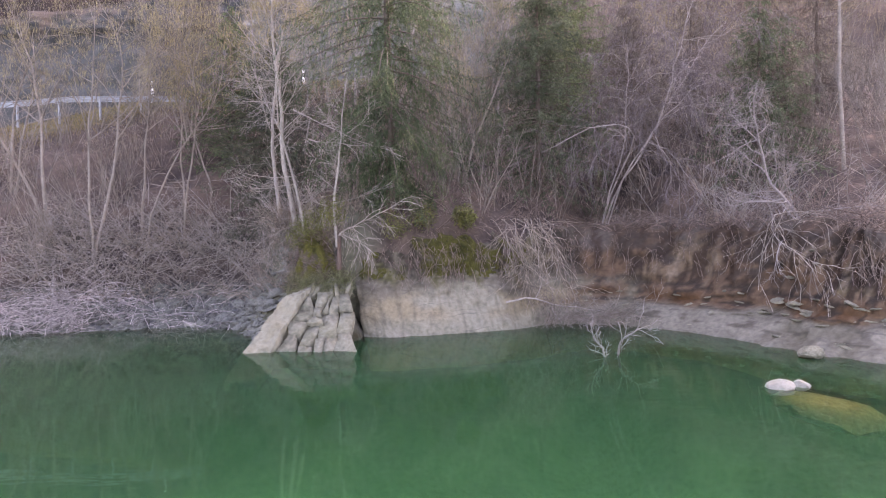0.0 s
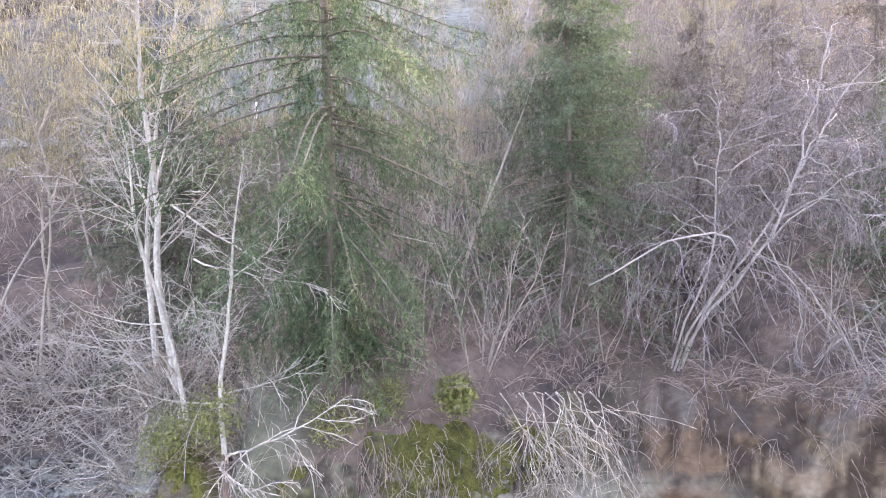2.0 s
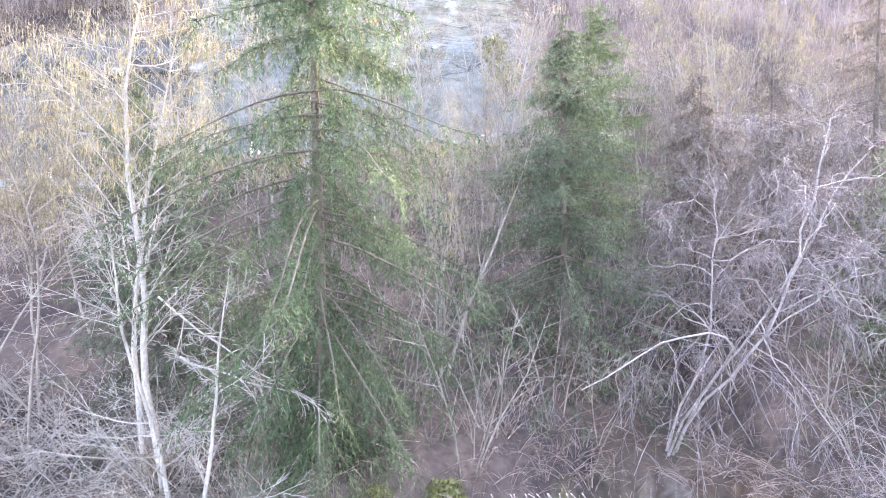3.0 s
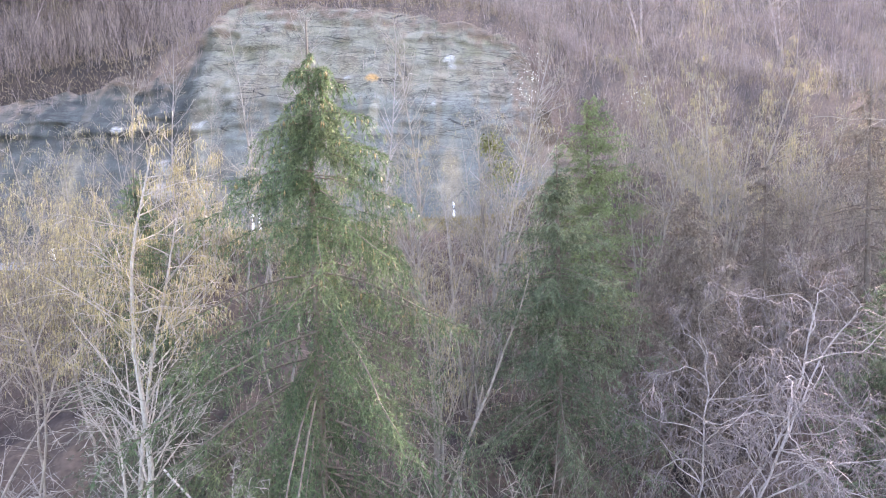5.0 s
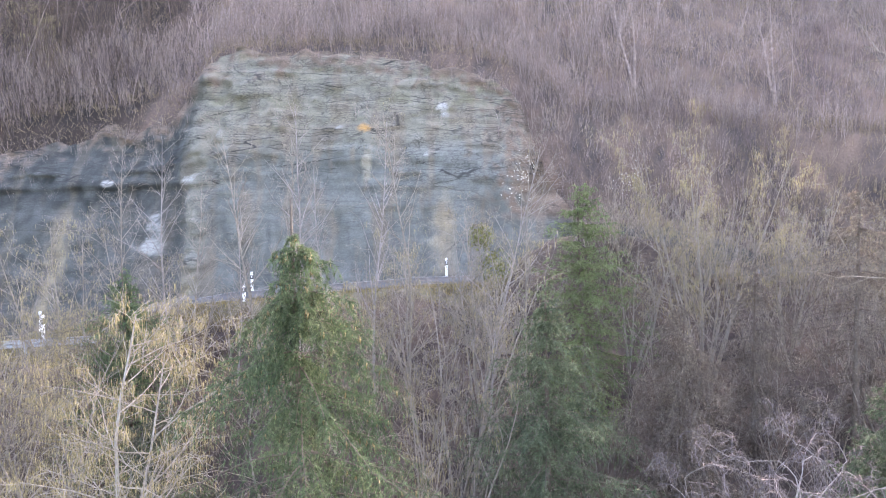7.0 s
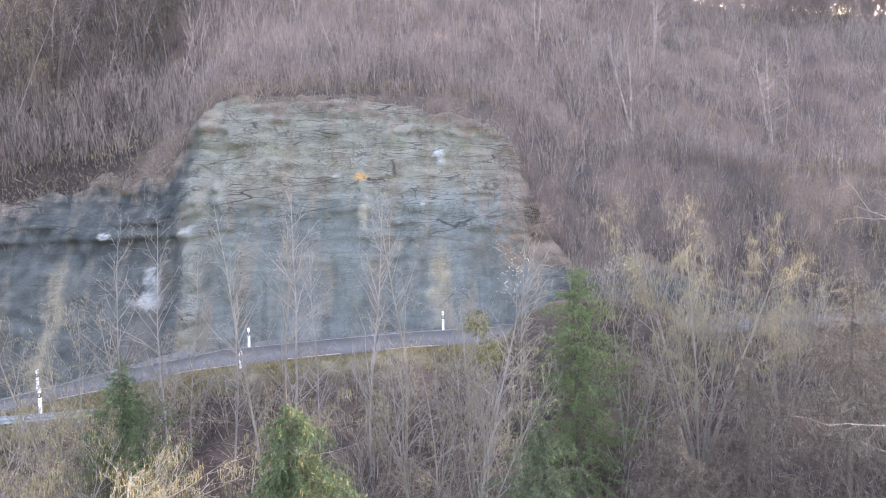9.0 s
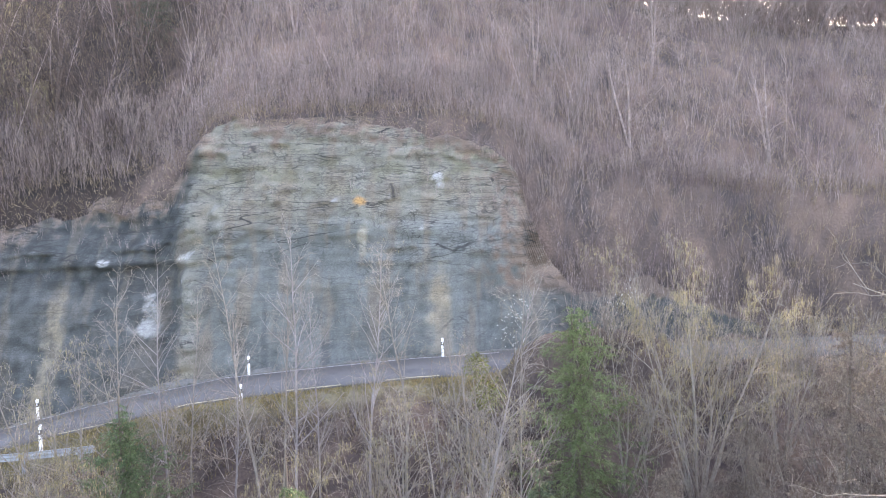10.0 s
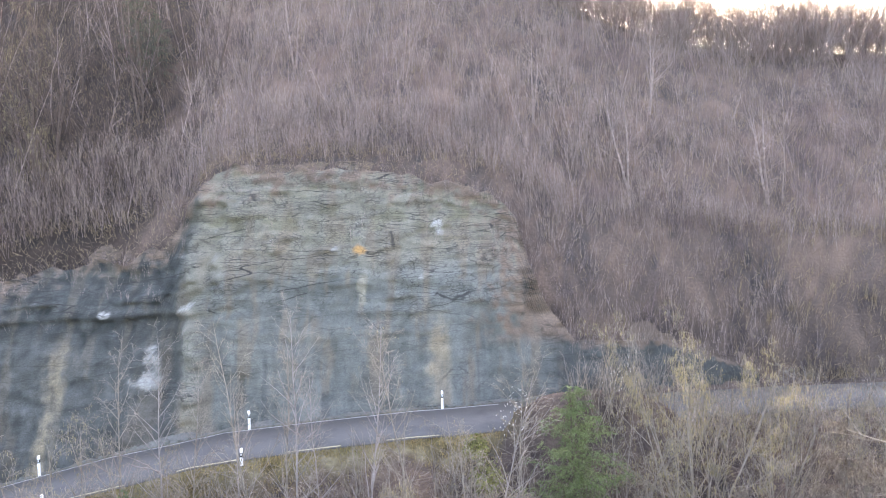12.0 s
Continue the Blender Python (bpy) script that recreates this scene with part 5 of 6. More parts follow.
def build_trees():
    # spruces
    z = land_at(-1.5, 18.75)
    spruce("spruce", on_land(-1.5, 18.75), 14.9 - z, 3.3, 11, "tall green spruce with drooping sunlit boughs on the bank", M_NEEDLE_SUNLIT, base=0.07, whorls=32, per=8, twigs=44, needles=13, droop=1.15, gap=0.27, tw=0.85, cones=420,
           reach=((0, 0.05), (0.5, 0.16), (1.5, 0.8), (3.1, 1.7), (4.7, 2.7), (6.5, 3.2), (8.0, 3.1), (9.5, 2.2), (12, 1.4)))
    z = land_at(3.6, 22.4)
    spruce("spruce", on_land(3.6, 22.4), 13.35 - z, 4.0, 12, "broad grey-green spruce on the wooded slope", M_NEEDLE, base=0.04, whorls=27, per=7, twigs=36, needles=14, droop=0.6, power=0.78, tw=0.6, gap=0.1)
    z = land_at(7.6, 24.4)
    spruce("spruce", on_land(7.6, 24.4), 12.5 - z, 3.6, 13, "dull brown-grey spruce with hanging boughs", M_NEEDLE_BROWN, base=0.05, whorls=20, per=8, twigs=28, needles=13, droop=0.9, gap=0.12, tw=0.6)
    z = land_at(6.2, 29.4)
    spruce("spruce", on_land(6.2, 29.4), 16.2 - z, 2.9, 14, "slender bright green spruce below the road", M_NEEDLE_YOUNG, base=0.06, whorls=24, per=7, twigs=24, needles=14, droop=0.45, tw=0.55,
           reach=((0, 0.04), (1, 0.5), (3, 1.35), (6, 2.3), (9, 2.8)))
    z = land_at(10.8, 20.8)
    spruce("spruce", on_land(10.8, 20.8), 11.2 - z, 2.9, 15, "olive-green spruce leaning over the eroded bank", M_NEEDLE, base=0.02, whorls=19, per=7, twigs=26, needles=14, droop=0.6, gap=0.1)
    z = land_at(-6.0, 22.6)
    spruce("spruce", on_land(-6.0, 22.6), 10.5 - z, 3.1, 16, "dark young spruce standing behind pale birches", M_NEEDLE_SHADED, base=0.02, whorls=22, per=8, twigs=28, needles=14, droop=0.5, tw=0.5)
    z = land_at(-9.3, 27.6)
    spruce("fir", on_land(-9.3, 27.6), 13.5 - z, 3.3, 17, "dense dark green young fir on the slope", M_NEEDLE_FIR, base=0.02, whorls=26, per=8, twigs=24, needles=14, droop=0.2, power=0.72, tw=0.4)
    # The last of these is an added tree that darkens the right by its shade.
    for x, y, top, r, sd in ((10.9, 26.6, 13.4, 3.4, 18), (14.0, 26.4, 16.0, 3.6, 19), (12.6, 22.6, 9.8, 2.6, 20), (17.0, 27.5, 16.4, 3.6, 22)):
        z = land_at(x, y)
        spruce("spruce", on_land(x, y), top - z, r, sd, "dull brown-grey spruce with hanging boughs", M_NEEDLE_BROWN, base=0.05, whorls=16, per=7, twigs=22, needles=12, droop=0.9, gap=0.15)
    # birches with several stems on the rocky point
    for i, (x, y, h, r, lx, ly) in enumerate(((-5.05, 19.4, 9.4, 0.062, 0.06, 0.03), (-4.5, 19.1, 10.2, 0.075, 0.0, 0.02), (-3.95, 18.5, 6.4, 0.052, -0.06, 0.02), (-2.85, 16.95, 4.7, 0.04, 0.02, 0.0))):
        bare_tree("birch", on_land(x, y) if i < 3 else (x, y, 2.75), h - 0.3, r, 21 + i, "slender pale-barked bare birch on the rocky point", "birches on the point", lean=(lx, ly),
                  limbs=31 if i < 2 else 18, limb_len=0.36, bare=0.3 if i < 2 else 0.2, branch=6, twig=5, twig_mat=M_WHITE_TWIG, catkins=5500 if i == 1 else 6500 if i == 0 else 0, catkin_len=0.14, catkin_from=0.6, limb_angle=(40, 85), limb_trop=0.15, bend=0.25, limb_r=0.0072)
    # catkin-bearing alders and hazels on the left slope
    for i, (x, y, top, r, st, cat) in enumerate(((-9.5, 22.6, 12.9, 0.038, 1, 3600), (-9.4, 25.0, 12.2, 0.04, 1, 3000), (-10.6, 22.0, 12.7, 0.036, 1, 3200), (-12.3, 21.5, 12.3, 0.055, 2, 2600), (-11.3, 22.9, 12.6, 0.045, 1, 2000),
                                                 (-3.9, 24.6, 13.0, 0.045, 2, 2600), (-14.8, 23.0, 12.8, 0.06, 2, 2600), (-17.5, 25.0, 12.6, 0.06, 2, 3000), (-9.9, 23.6, 11.8, 0.036, 1, 3400))):
        z = land_at(x, y)
        bare_tree("alder", on_land(x, y), top - z, r, 31 + i, "bare grey alder hung with yellowish catkins", "catkin trees on the slope", bark=M_TWIG, stems=st, spread=0.45 if st > 1 else 0.0,
                  limbs=28, limb_len=0.36, bare=0.42, branch=6, twig=5, twig_mat=M_ALDER, catkins=int(cat * 1.3), catkin_len=0.16, bend=0.4, catkin_from=0.5)
    # hazels by the spruce and below the road
    for i, (x, y, top, st, cat) in enumerate(((0.6, 21.8, 10.6, 5, 3600), (0.5, 27.2, 13.9, 4, 3200), (1.5, 24.6, 13.8, 5, 3000), (10.7, 29.6, 17.7, 11, 13000), (8.2, 30.4, 14.6, 4, 1600), (14.6, 31.0, 15.4, 6, 3000), (18.5, 30.5, 15.6, 6, 2600), (12.6, 34.2, 15.0, 5, 1800), (17.0, 34.6, 14.6, 5, 1200), (21.5, 33.5, 15.2, 5, 1200), (2.4, 28.2, 14.9, 4, 700), (-12.0, 29.2, 14.8, 4, 2600), (-9.8, 29.6, 14.6, 3, 1500))):
        z = land_at(x, y)
        bare_tree("hazel", on_land(x, y), top - z, 0.045, 51 + i, "many-stemmed bare hazel bush with tan catkins", "hazels", stems=st, spread=0.85, limbs=66 if cat > 7000 else 42, limb_len=0.36, bare=0.25,
                  branch=8 if cat > 7000 else 6, twig=6 if cat > 7000 else 5, catkins=cat, bark=M_TWIG, catkin_len=0.19 if cat > 7000 else 0.14, limb_angle=(20, 55))
    # pale weeping tree over the eroded bank
    weeping_tree()
    bare_tree("weeping_tree", on_land(10.0, 16.9), 4.6, 0.045, 62, "low pale leafless tree leaning over the bank", lean=(-0.15, -0.1), limbs=22, limb_len=0.5, bare=0.1, branch=8, twig=7,
              bark=M_WEEP, twig_mat=M_WEEP, droop=-0.4, wob=0.6, limb_angle=(40, 85), limb_trop=0.0, bend=0.5)
    bare_tree("tall_tree", on_land(13.4, 20.4), 14.5, 0.065, 63, "tall pale leafless tree with long outreaching limbs", limbs=24, limb_len=0.22, bare=0.35, branch=6, twig=5,
              bark=M_TWIG, twig_mat=M_TWIG, droop=-0.3, wob=0.3, limb_angle=(50, 85), limb_trop=0.0)
    for i, (x, y, h) in enumerate(((-25, 50, 8), (-20.5, 53, 9), (-16, 56, 8), (-27, 57, 9), (-10, 58, 7), (9, 54, 7), (15, 50, 7), (19, 57, 8), (25, 50, 7))):
        bare_tree("hillside_tree", on_land(x, y), h, 0.09, 91 + i, "leafless dark-barked tree on the scrubby hill", "hillside trees", limbs=26, limb_len=0.4, bare=0.2, branch=6, twig=4,
                  bark=M_DIM_SCRUB if x < -15 else M_SCRUB, twig_mat=M_DIM_SCRUB if x < -15 else M_SCRUB, stems=2, spread=0.4)
    for i, (x, y, h) in enumerate(((-29.0, 54.0, 9), (-26.8, 49.5, 8), (-24.5, 47.5, 6))):
        bare_tree("hillside_tree", on_land(x, y), h, 0.08, 191 + i, "catkin-hung yellowish tree on the scrubby hill", "hillside trees", limbs=30, limb_len=0.4, bare=0.15, branch=5, twig=4,
                  bark=M_DIM_SCRUB, twig_mat=M_DIM_SCRUB, stems=3, spread=0.5, catkins=1500, catkin_len=0.25)
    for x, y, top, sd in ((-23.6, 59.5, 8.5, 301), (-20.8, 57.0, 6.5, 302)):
        spruce("spruce", on_land(x, y), top, 2.6, sd, "small dark spruce in a hollow of the hill", M_NEEDLE_SHADED, base=0.05, whorls=14, per=7, twigs=14, needles=10, droop=0.5, group="hillside spruces")
    # thin saplings below the road
    for i, (x, y, top, r) in enumerate(((-10.6, 30.0, 17.4, 0.04), (-8.9, 29.8, 17.6, 0.045), (-5.2, 28.9, 18.6, 0.05), (-4.0, 28.9, 18.8, 0.05), (-4.6, 29.5, 17.6, 0.04), (-1.4, 29.2, 18.2, 0.045), (-0.2, 28.9, 18.3, 0.05), (2.6, 27.0, 17.0, 0.045), (3.8, 27.4, 17.2, 0.04), (-6.6, 30.2, 15.9, 0.04), (-8.3, 30.4, 16.6, 0.035), (-3.3, 29.6, 16.6, 0.035))):
        z = land_at(x, y)
        bare_tree("sapling", on_land(x, y), top - z, r, 71 + i, "thin pale leafless sapling below the road", "saplings below the road", limbs=30, limb_len=0.24, bare=0.25, branch=5, twig=3,
                  catkins=160 if i in (6, 7) else 0, bark=M_WEEP if i % 2 else M_TWIG, twig_mat=M_TWIG, limb_angle=(25, 50), limb_trop=0.35)


build_trees()

# ---- brush, scrub and grass ----


def brush_template(seed, h, stems, twigs, n_stem, arch=0.0, sides=3):
    rng = np.random.default_rng(seed)
    a = rng.uniform(0, 6.28, stems)
    S = np.column_stack([0.12 * np.cos(a), 0.12 * np.sin(a), np.full(stems, -0.15)])
    D = np.column_stack([np.cos(a) * (0.25 + arch), np.sin(a) * (0.25 + arch), np.ones(stems)])
    P = shoots(S, D, h * rng.uniform(0.6, 1.1, stems), n_stem, (0, 0, -arch), 0.2, rng)
    R = np.full(stems, 0.010 + 0.003 * h)[:, None] * np.linspace(1, 0.25, n_stem)[None]
    C, CR = sprout(P, R, twigs, 0.25, 1.0, 25, 60, 0.32, 2, (0, 0, 0.1 - arch), 0.3, 0.012, rng, shape=0.3, taper=0.4)
    v, q = tubes(P, R, sides)
    b, f = blades(C[:, 0], C[:, 1] - C[:, 0], np.linalg.norm(C[:, 1] - C[:, 0], axis=1), np.maximum(CR[:, :1], 0.006), rng)
    return merged([(v, np.concatenate([q[:, [0, 1, 2]], q[:, [0, 2, 3]]])), (b, f)])


def scrub_template(seed, h, stems, twigs, wide=0.009, splay=0.22):
    """A far shrub: upright stems and many very thin twigs, all triangles."""
    rng = np.random.default_rng(seed)
    a = rng.uniform(0, 6.28, stems)
    S = np.column_stack([0.25 * np.cos(a), 0.25 * np.sin(a), np.full(stems, -0.2)])
    D = np.column_stack([np.cos(a) * splay, np.sin(a) * splay, np.ones(stems)])
    P = shoots(S, D, h * rng.uniform(0.55, 1.1, stems), 3, (0, 0, 0.1), 0.18, rng)
    R = np.full(stems, 0.008 + 0.0022 * h)[:, None] * np.linspace(1, 0.25, 3)[None]
    v, q = tubes(P, R, 3)
    q = np.concatenate([q[:, [0, 1, 2]], q[:, [0, 2, 3]]])
    C, CR = sprout(P, R, twigs, 0.15, 1.0, 15, 50, 0.38, 2, (0, 0, 0.25), 0.3, 0.012, rng, shape=0.3)
    b, f = blades(C[:, 0], C[:, 1] - C[:, 0], np.linalg.norm(C[:, 1] - C[:, 0], axis=1), wide, rng)
    return merged([(v, q), (b, f)])


def scatter(templates, pts, scales, rng, lift=0.0):
    vs, fs, o = [], [], 0
    which = rng.integers(0, len(templates), len(pts))
    for k, (v, q) in enumerate(templates):
        idx = np.where(which == k)[0]
        if not len(idx):
            continue
        a = rng.uniform(0, 6.28, len(idx))
        c, s = np.cos(a)[:, None], np.sin(a)[:, None]
        sc = scales[idx][:, None]
        x, y, z = v[None, :, 0], v[None, :, 1], v[None, :, 2]
        V = np.stack([(x * c - y * s) * sc, (x * s + y * c) * sc, z * sc], -1) + pts[idx][:, None]
        vs.append(V.reshape(-1, 3))
        fs.append((q[None] + (np.arange(len(idx)) * len(v))[:, None, None]).reshape(-1, q.shape[1]) + o)
        o += len(idx) * len(v)
    return np.concatenate(vs), np.concatenate(fs)


def spots(n, x0, x1, y0, y1, rng, keep):
    x, y = rng.uniform(x0, x1, n), rng.uniform(y0, y1, n)
    k = keep(x, y)
    x, y = x[k], y[k]
    return np.column_stack([x, y, land(x, y)])


def stuff(name, v, f, mat, label, category, tri=False):
    ob = part(name, mesh_of(name, v, None if tri else f, f if tri else None), mat)
    return tagged(ob, label, category, kind="stuff")


def build_brush():
    rng = np.random.default_rng(3)
    low = [brush_template(100 + i, 1.3, 6, 8, 4, 0.15 + 0.1 * (i % 3)) for i in range(6)]
    arch = [brush_template(110 + i, 1.8, 5, 7, 5, 0.7) for i in range(4)]
    tall = [brush_template(120 + i, 2.6, 4, 13, 4, 0.05) for i in range(6)]
    slope_ok = lambda x, y: (y > shore(x) + np.where(x < -5.6, 2.4, np.where(x > 4.5, 5.5, 2.2))) & (y < road_y(x) - near(x) - np.where(x > 3, 1.2, 2.2))
    p = spots(900, -26, 24, 16, 37, rng, lambda x, y: slope_ok(x, y) & ~((x > -7.8) & (x < -3.6) & (y > 19.5) & (y < 22.5)))
    v, f = scatter(low + arch, p, rng.uniform(0.6, 1.25, len(p)), rng)
    x, y = rng.uniform(-17, 5, 260), rng.uniform(28, 33.6, 260)
    v2, f2 = scatter(low + arch, np.column_stack([x, y, land(x, y)]), rng.uniform(0.45, 1.0, 260), rng)
    v, f = merged([(v, f), (v2, f2)])
    stuff("undergrowth", v, f, M_BRUSH, "tangled leafless brown undergrowth on the slope", "undergrowth", tri=True)
    p = spots(640, -26, 26, 19, 36.5, rng, lambda x, y: slope_ok(x, y) & (np.abs(x + 1.4) + np.abs(y - 18.7) > 2.0) & ~((x > -12.5) & (x < -3.0) & (y > 19.0) & (y < 30.0)))
    v, f = scatter(tall, p, rng.uniform(0.7, 1.4, len(p)), rng)
    stuff("thicket", v, f, M_TWIG, "leafless grey thicket of upright stems below the road", "thicket", tri=True)
    p = spots(330, -5.8, -2.2, 16.2, 20.0, rng, lambda x, y: land(x, y) > 1.0)
    v, f = scatter(arch + low, p, rng.uniform(0.3, 0.7, len(p)), rng)
    stuff("point_brush", v, f, M_BRUSH, "dead brown stems covering the top of the rocky point", "brush", tri=True)
    # bleached brush hanging over the left shingle
    p = spots(480, -15, -4.4, 18.0, 23.5, rng, lambda x, y: (y > shore(x) + 1.7) & (y < shore(x) + 4.6))
    v, f = scatter(arch, p, rng.uniform(0.3, 0.75, len(p)), rng)
    stuff("shore_brush", v, f, M_BRUSH, "pale dead brush above the shingle", "brush", tri=True)
    slim = [brush_template(180 + i, 2.4, 4, 9, 7, 0.45) for i in range(5)]
    p = np.concatenate([spots(200, -15, -4.6, 18.5, 24.0, rng, lambda x, y: (y > shore(x) + 2.0) & (y < shore(x) + 5.5)),
                        spots(120, 7.0, 14.5, 12.0, 22.0, rng, lambda x, y: (y > shore(x) + 5.0) & (y < shore(x) + 8.5))])
    v, f = scatter(slim, p, rng.uniform(0.5, 1.15, len(p)), rng)
    stuff("pale_brush", v, f, M_WHITE_TWIG, "pale grey arching leafless stems along the shore", "brush", tri=True)
    p = spots(900, -5.2, 13, 11, 24, rng, lambda x, y: (y > shore(x) + np.where(x > 5.2, 5.2, 1.7)) & (y < shore(x) + np.where(x > 5.2, 8.5, 4.2)))
    v, f = scatter(arch + low, p + np.array([0, 0, 0.1]), rng.uniform(0.35, 0.85, len(p)), rng)
    stuff("bank_brush", v, f, M_BRAMBLE, "brown bramble and dead stems over the bank top", "brush", tri=True)
    # scrub on the hill above the cliff
    thin = [scrub_template(130 + i, 2.2 + 0.2 * i, 4, 9) for i in range(9)]
    above = lambda x, y: (y > cliff_foot(x) + 1.3) & (road_z(x) + (y - cliff_foot(x) - 1.1) / LEAN > hill_z(x, y) - 0.25)
    p = spots(7200, -46, 46, 42, 82, rng, lambda x, y: above(x, y) & (rng.random(len(x)) < np.interp(y, [42, 60, 84], [1, 0.8, 0.45])))
    g = fbm(p[:, 0] * 0.16, p[:, 1] * 0.16, p[:, 0] * 0, 3)
    p = p[g > rng.uniform(-0.75, 0.1, len(p))]
    sc = rng.uniform(0.4, 1.2, len(p))
    # Shrubs to the west take the colour darkened for weak light.
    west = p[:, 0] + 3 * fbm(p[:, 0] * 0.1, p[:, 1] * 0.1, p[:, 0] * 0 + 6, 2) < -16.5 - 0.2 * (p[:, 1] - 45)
    v, f = scatter(thin, p[~west], sc[~west], rng)
    stuff("hillside_scrub", v, f, M_SCRUB, "dense leafless purplish scrub covering the hill", "scrub", tri=True)
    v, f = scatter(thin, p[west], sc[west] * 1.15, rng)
    stuff("dimmed_hillside_scrub", v, f, M_DIM_SCRUB, "reddish-brown scrub on the hill's left, coloured dark for weaker light", "scrub", tri=True)
    rim = lambda x, y: above(x, y) & (road_z(x) + (y - cliff_foot(x) - 1.1) / LEAN < hill_z(x, y) + 8.0)
    p = np.concatenate([spots(9000, -32, 10, 41, 54, rng, rim)[:1150], spots(3000, 5.5, 25, 41, 49, rng, lambda x, y: y > cliff_foot(x) + 1.4)[:480]])
    v, f = scatter(thin, p + np.array([0, 0, 0.15]), rng.uniform(0.3, 0.85, len(p)), rng)
    X, Y, Z, Vv = CLIFF[0]
    top = ((Vv > 0.62) & (Vv < 0.95) & (rng.random(X.shape) < 0.012 + 0.05 * smooth(0.8, 0.93, Vv))).nonzero()
    top = tuple(a[::max(1, len(a) // 420)] for a in top)
    p = np.column_stack([X[top], Y[top] + 0.05, Z[top]])
    v2, f2 = scatter(thin, p, rng.uniform(0.12, 0.4, len(p)), rng)
    v, f = merged([(v, f), (v2, f2)])
    stuff("cliff_edge_scrub", v, f, M_SCRUB, "low brown scrub hanging over the cliff's upper edge", "scrub", tri=True)
    x = rng.uniform(7.5, 27, 130)
    y = road_y(x) - near(x) - rng.uniform(0.9, 3.2, 130)
    v, f = scatter(tall, np.column_stack([x, y, land(x, y)]), rng.uniform(0.6, 1.25, 130), rng)
    stuff("roadside_thicket", v, f, M_BRUSH, "leafless brown thicket along the road's edge", "thicket", tri=True)
    # rough growth along the road's far side beyond the cliff
    q = spots(1500, 6.5, 40, 41, 49, rng, lambda x, y: (y > road_y(x) + HALF + 1.3) & (y < road_y(x) + HALF + np.where(x < 20, 1.9, 6.0)))[:420]
    v, f = scatter([scrub_template(160 + i, 1.3, 5, 8) for i in range(4)], q, rng.uniform(0.4, 1.1, len(q)), rng)
    stuff("roadside_scrub", v, f, M_HAY, "dry brown scrub beside the road", "scrub", tri=True)
    n = 70000
    p = spots(n, -40, 42, 42, 74, rng, lambda x, y: (above(x, y) | ((x > 8) & (y > road_y(x) + HALF + 1.0))) & (rng.random(len(x)) < np.interp(y, [44, 74], [1, 0.5])))
    v, f = blades(p - np.array([0, 0, 0.03]), np.array([0, -0.25, 0.8]) + 0.45 * rng.normal(size=p.shape), rng.uniform(0.25, 1.0, len(p)), 0.014, rng)
    stuff("hillside_dead_grass", v, f, M_HAY, "dead brown grass and low stems on the hill", "dead grass", tri=True)
    pole = [brush_template(140 + i, 6.5, 1, 16, 4, 0.03) for i in range(6)]
    p = spots(700, -40, 46, 43, 80, rng, above)
    v, f = scatter(pole, p, rng.uniform(0.6, 1.3, len(p)), rng)
    v, f = scatter(pole, p, rng.uniform(0.6, 1.3, len(p)), rng)
    stuff("hillside_saplings", v, f, M_SCRUB, "thin bare grey trees on the hill", "young trees", tri=True)
    # made-up tall bare trees that thin the bright skyline into glare
    crest = [scrub_template(170 + i, 8.0, 5, 20, 0.016, 0.5) for i in range(6)]
    p = spots(26000, 3, 52, 56, 104, rng, lambda x, y: (hill_z(x, y) > ramp(x, RIDGE) - 5.0) & (hill_z(x, y) < ramp(x, RIDGE) - 0.3))[:720]
    v, f = scatter(crest, p, rng.uniform(0.55, 1.15, len(p)), rng)
    stuff("added_skyline_trees", v, f, M_SCRUB, "thin leafless trees added to soften the bright skyline", "far trees", tri=True)
    # dry grass on the verges and ledges
    n = 26000
    x = rng.uniform(-30, 24, n)
    y = road_y(x) - near(x) - 0.15 - np.abs(rng.normal(0, 1.5, n))
    keep = (y < road_y(x) - near(x) - 0.1) & (rng.random(n) < np.where(x > 4, 0.15, 1.0))
    z = land(x, y)
    v, f = blades(np.column_stack([x, y, z - 0.02])[keep], (np.array([0, 0, 1.0]) + 0.45 * rng.normal(size=(n, 3)))[keep], rng.uniform(0.12, 0.34, n)[keep], 0.012, rng)
    stuff("verge_grass", v, f, M_GRASS, "dry yellow-green grass along the road verge", "grass", tri=True)
    n = 7000
    x = rng.uniform(-28, 6, n)
    y = cliff_foot(x) + 0.6 + (cliff_top(x) - road_z(x)) * LEAN + rng.normal(0, 0.9, n)
    z = land(x, y + 0.3) + 0.1
    v, f = blades(np.column_stack([x, y, z]), np.array([0, -0.5, 0.6]) + 0.5 * rng.normal(size=(n, 3)), rng.uniform(0.2, 0.6, n), 0.012, rng)
    stuff("cliff_grass", v, f, M_HAY, "dry tan grass overhanging the cliff top", "grass", tri=True)


build_brush()

# ---- drift and dead wood ----
M_DRIFT = material("weathered_driftwood", [(0.17, 0.15, 0.15), (0.36, 0.325, 0.32), (0.24, 0.205, 0.20)], 1.5, 0.85, 0.0, 20.0, vary=0.4)


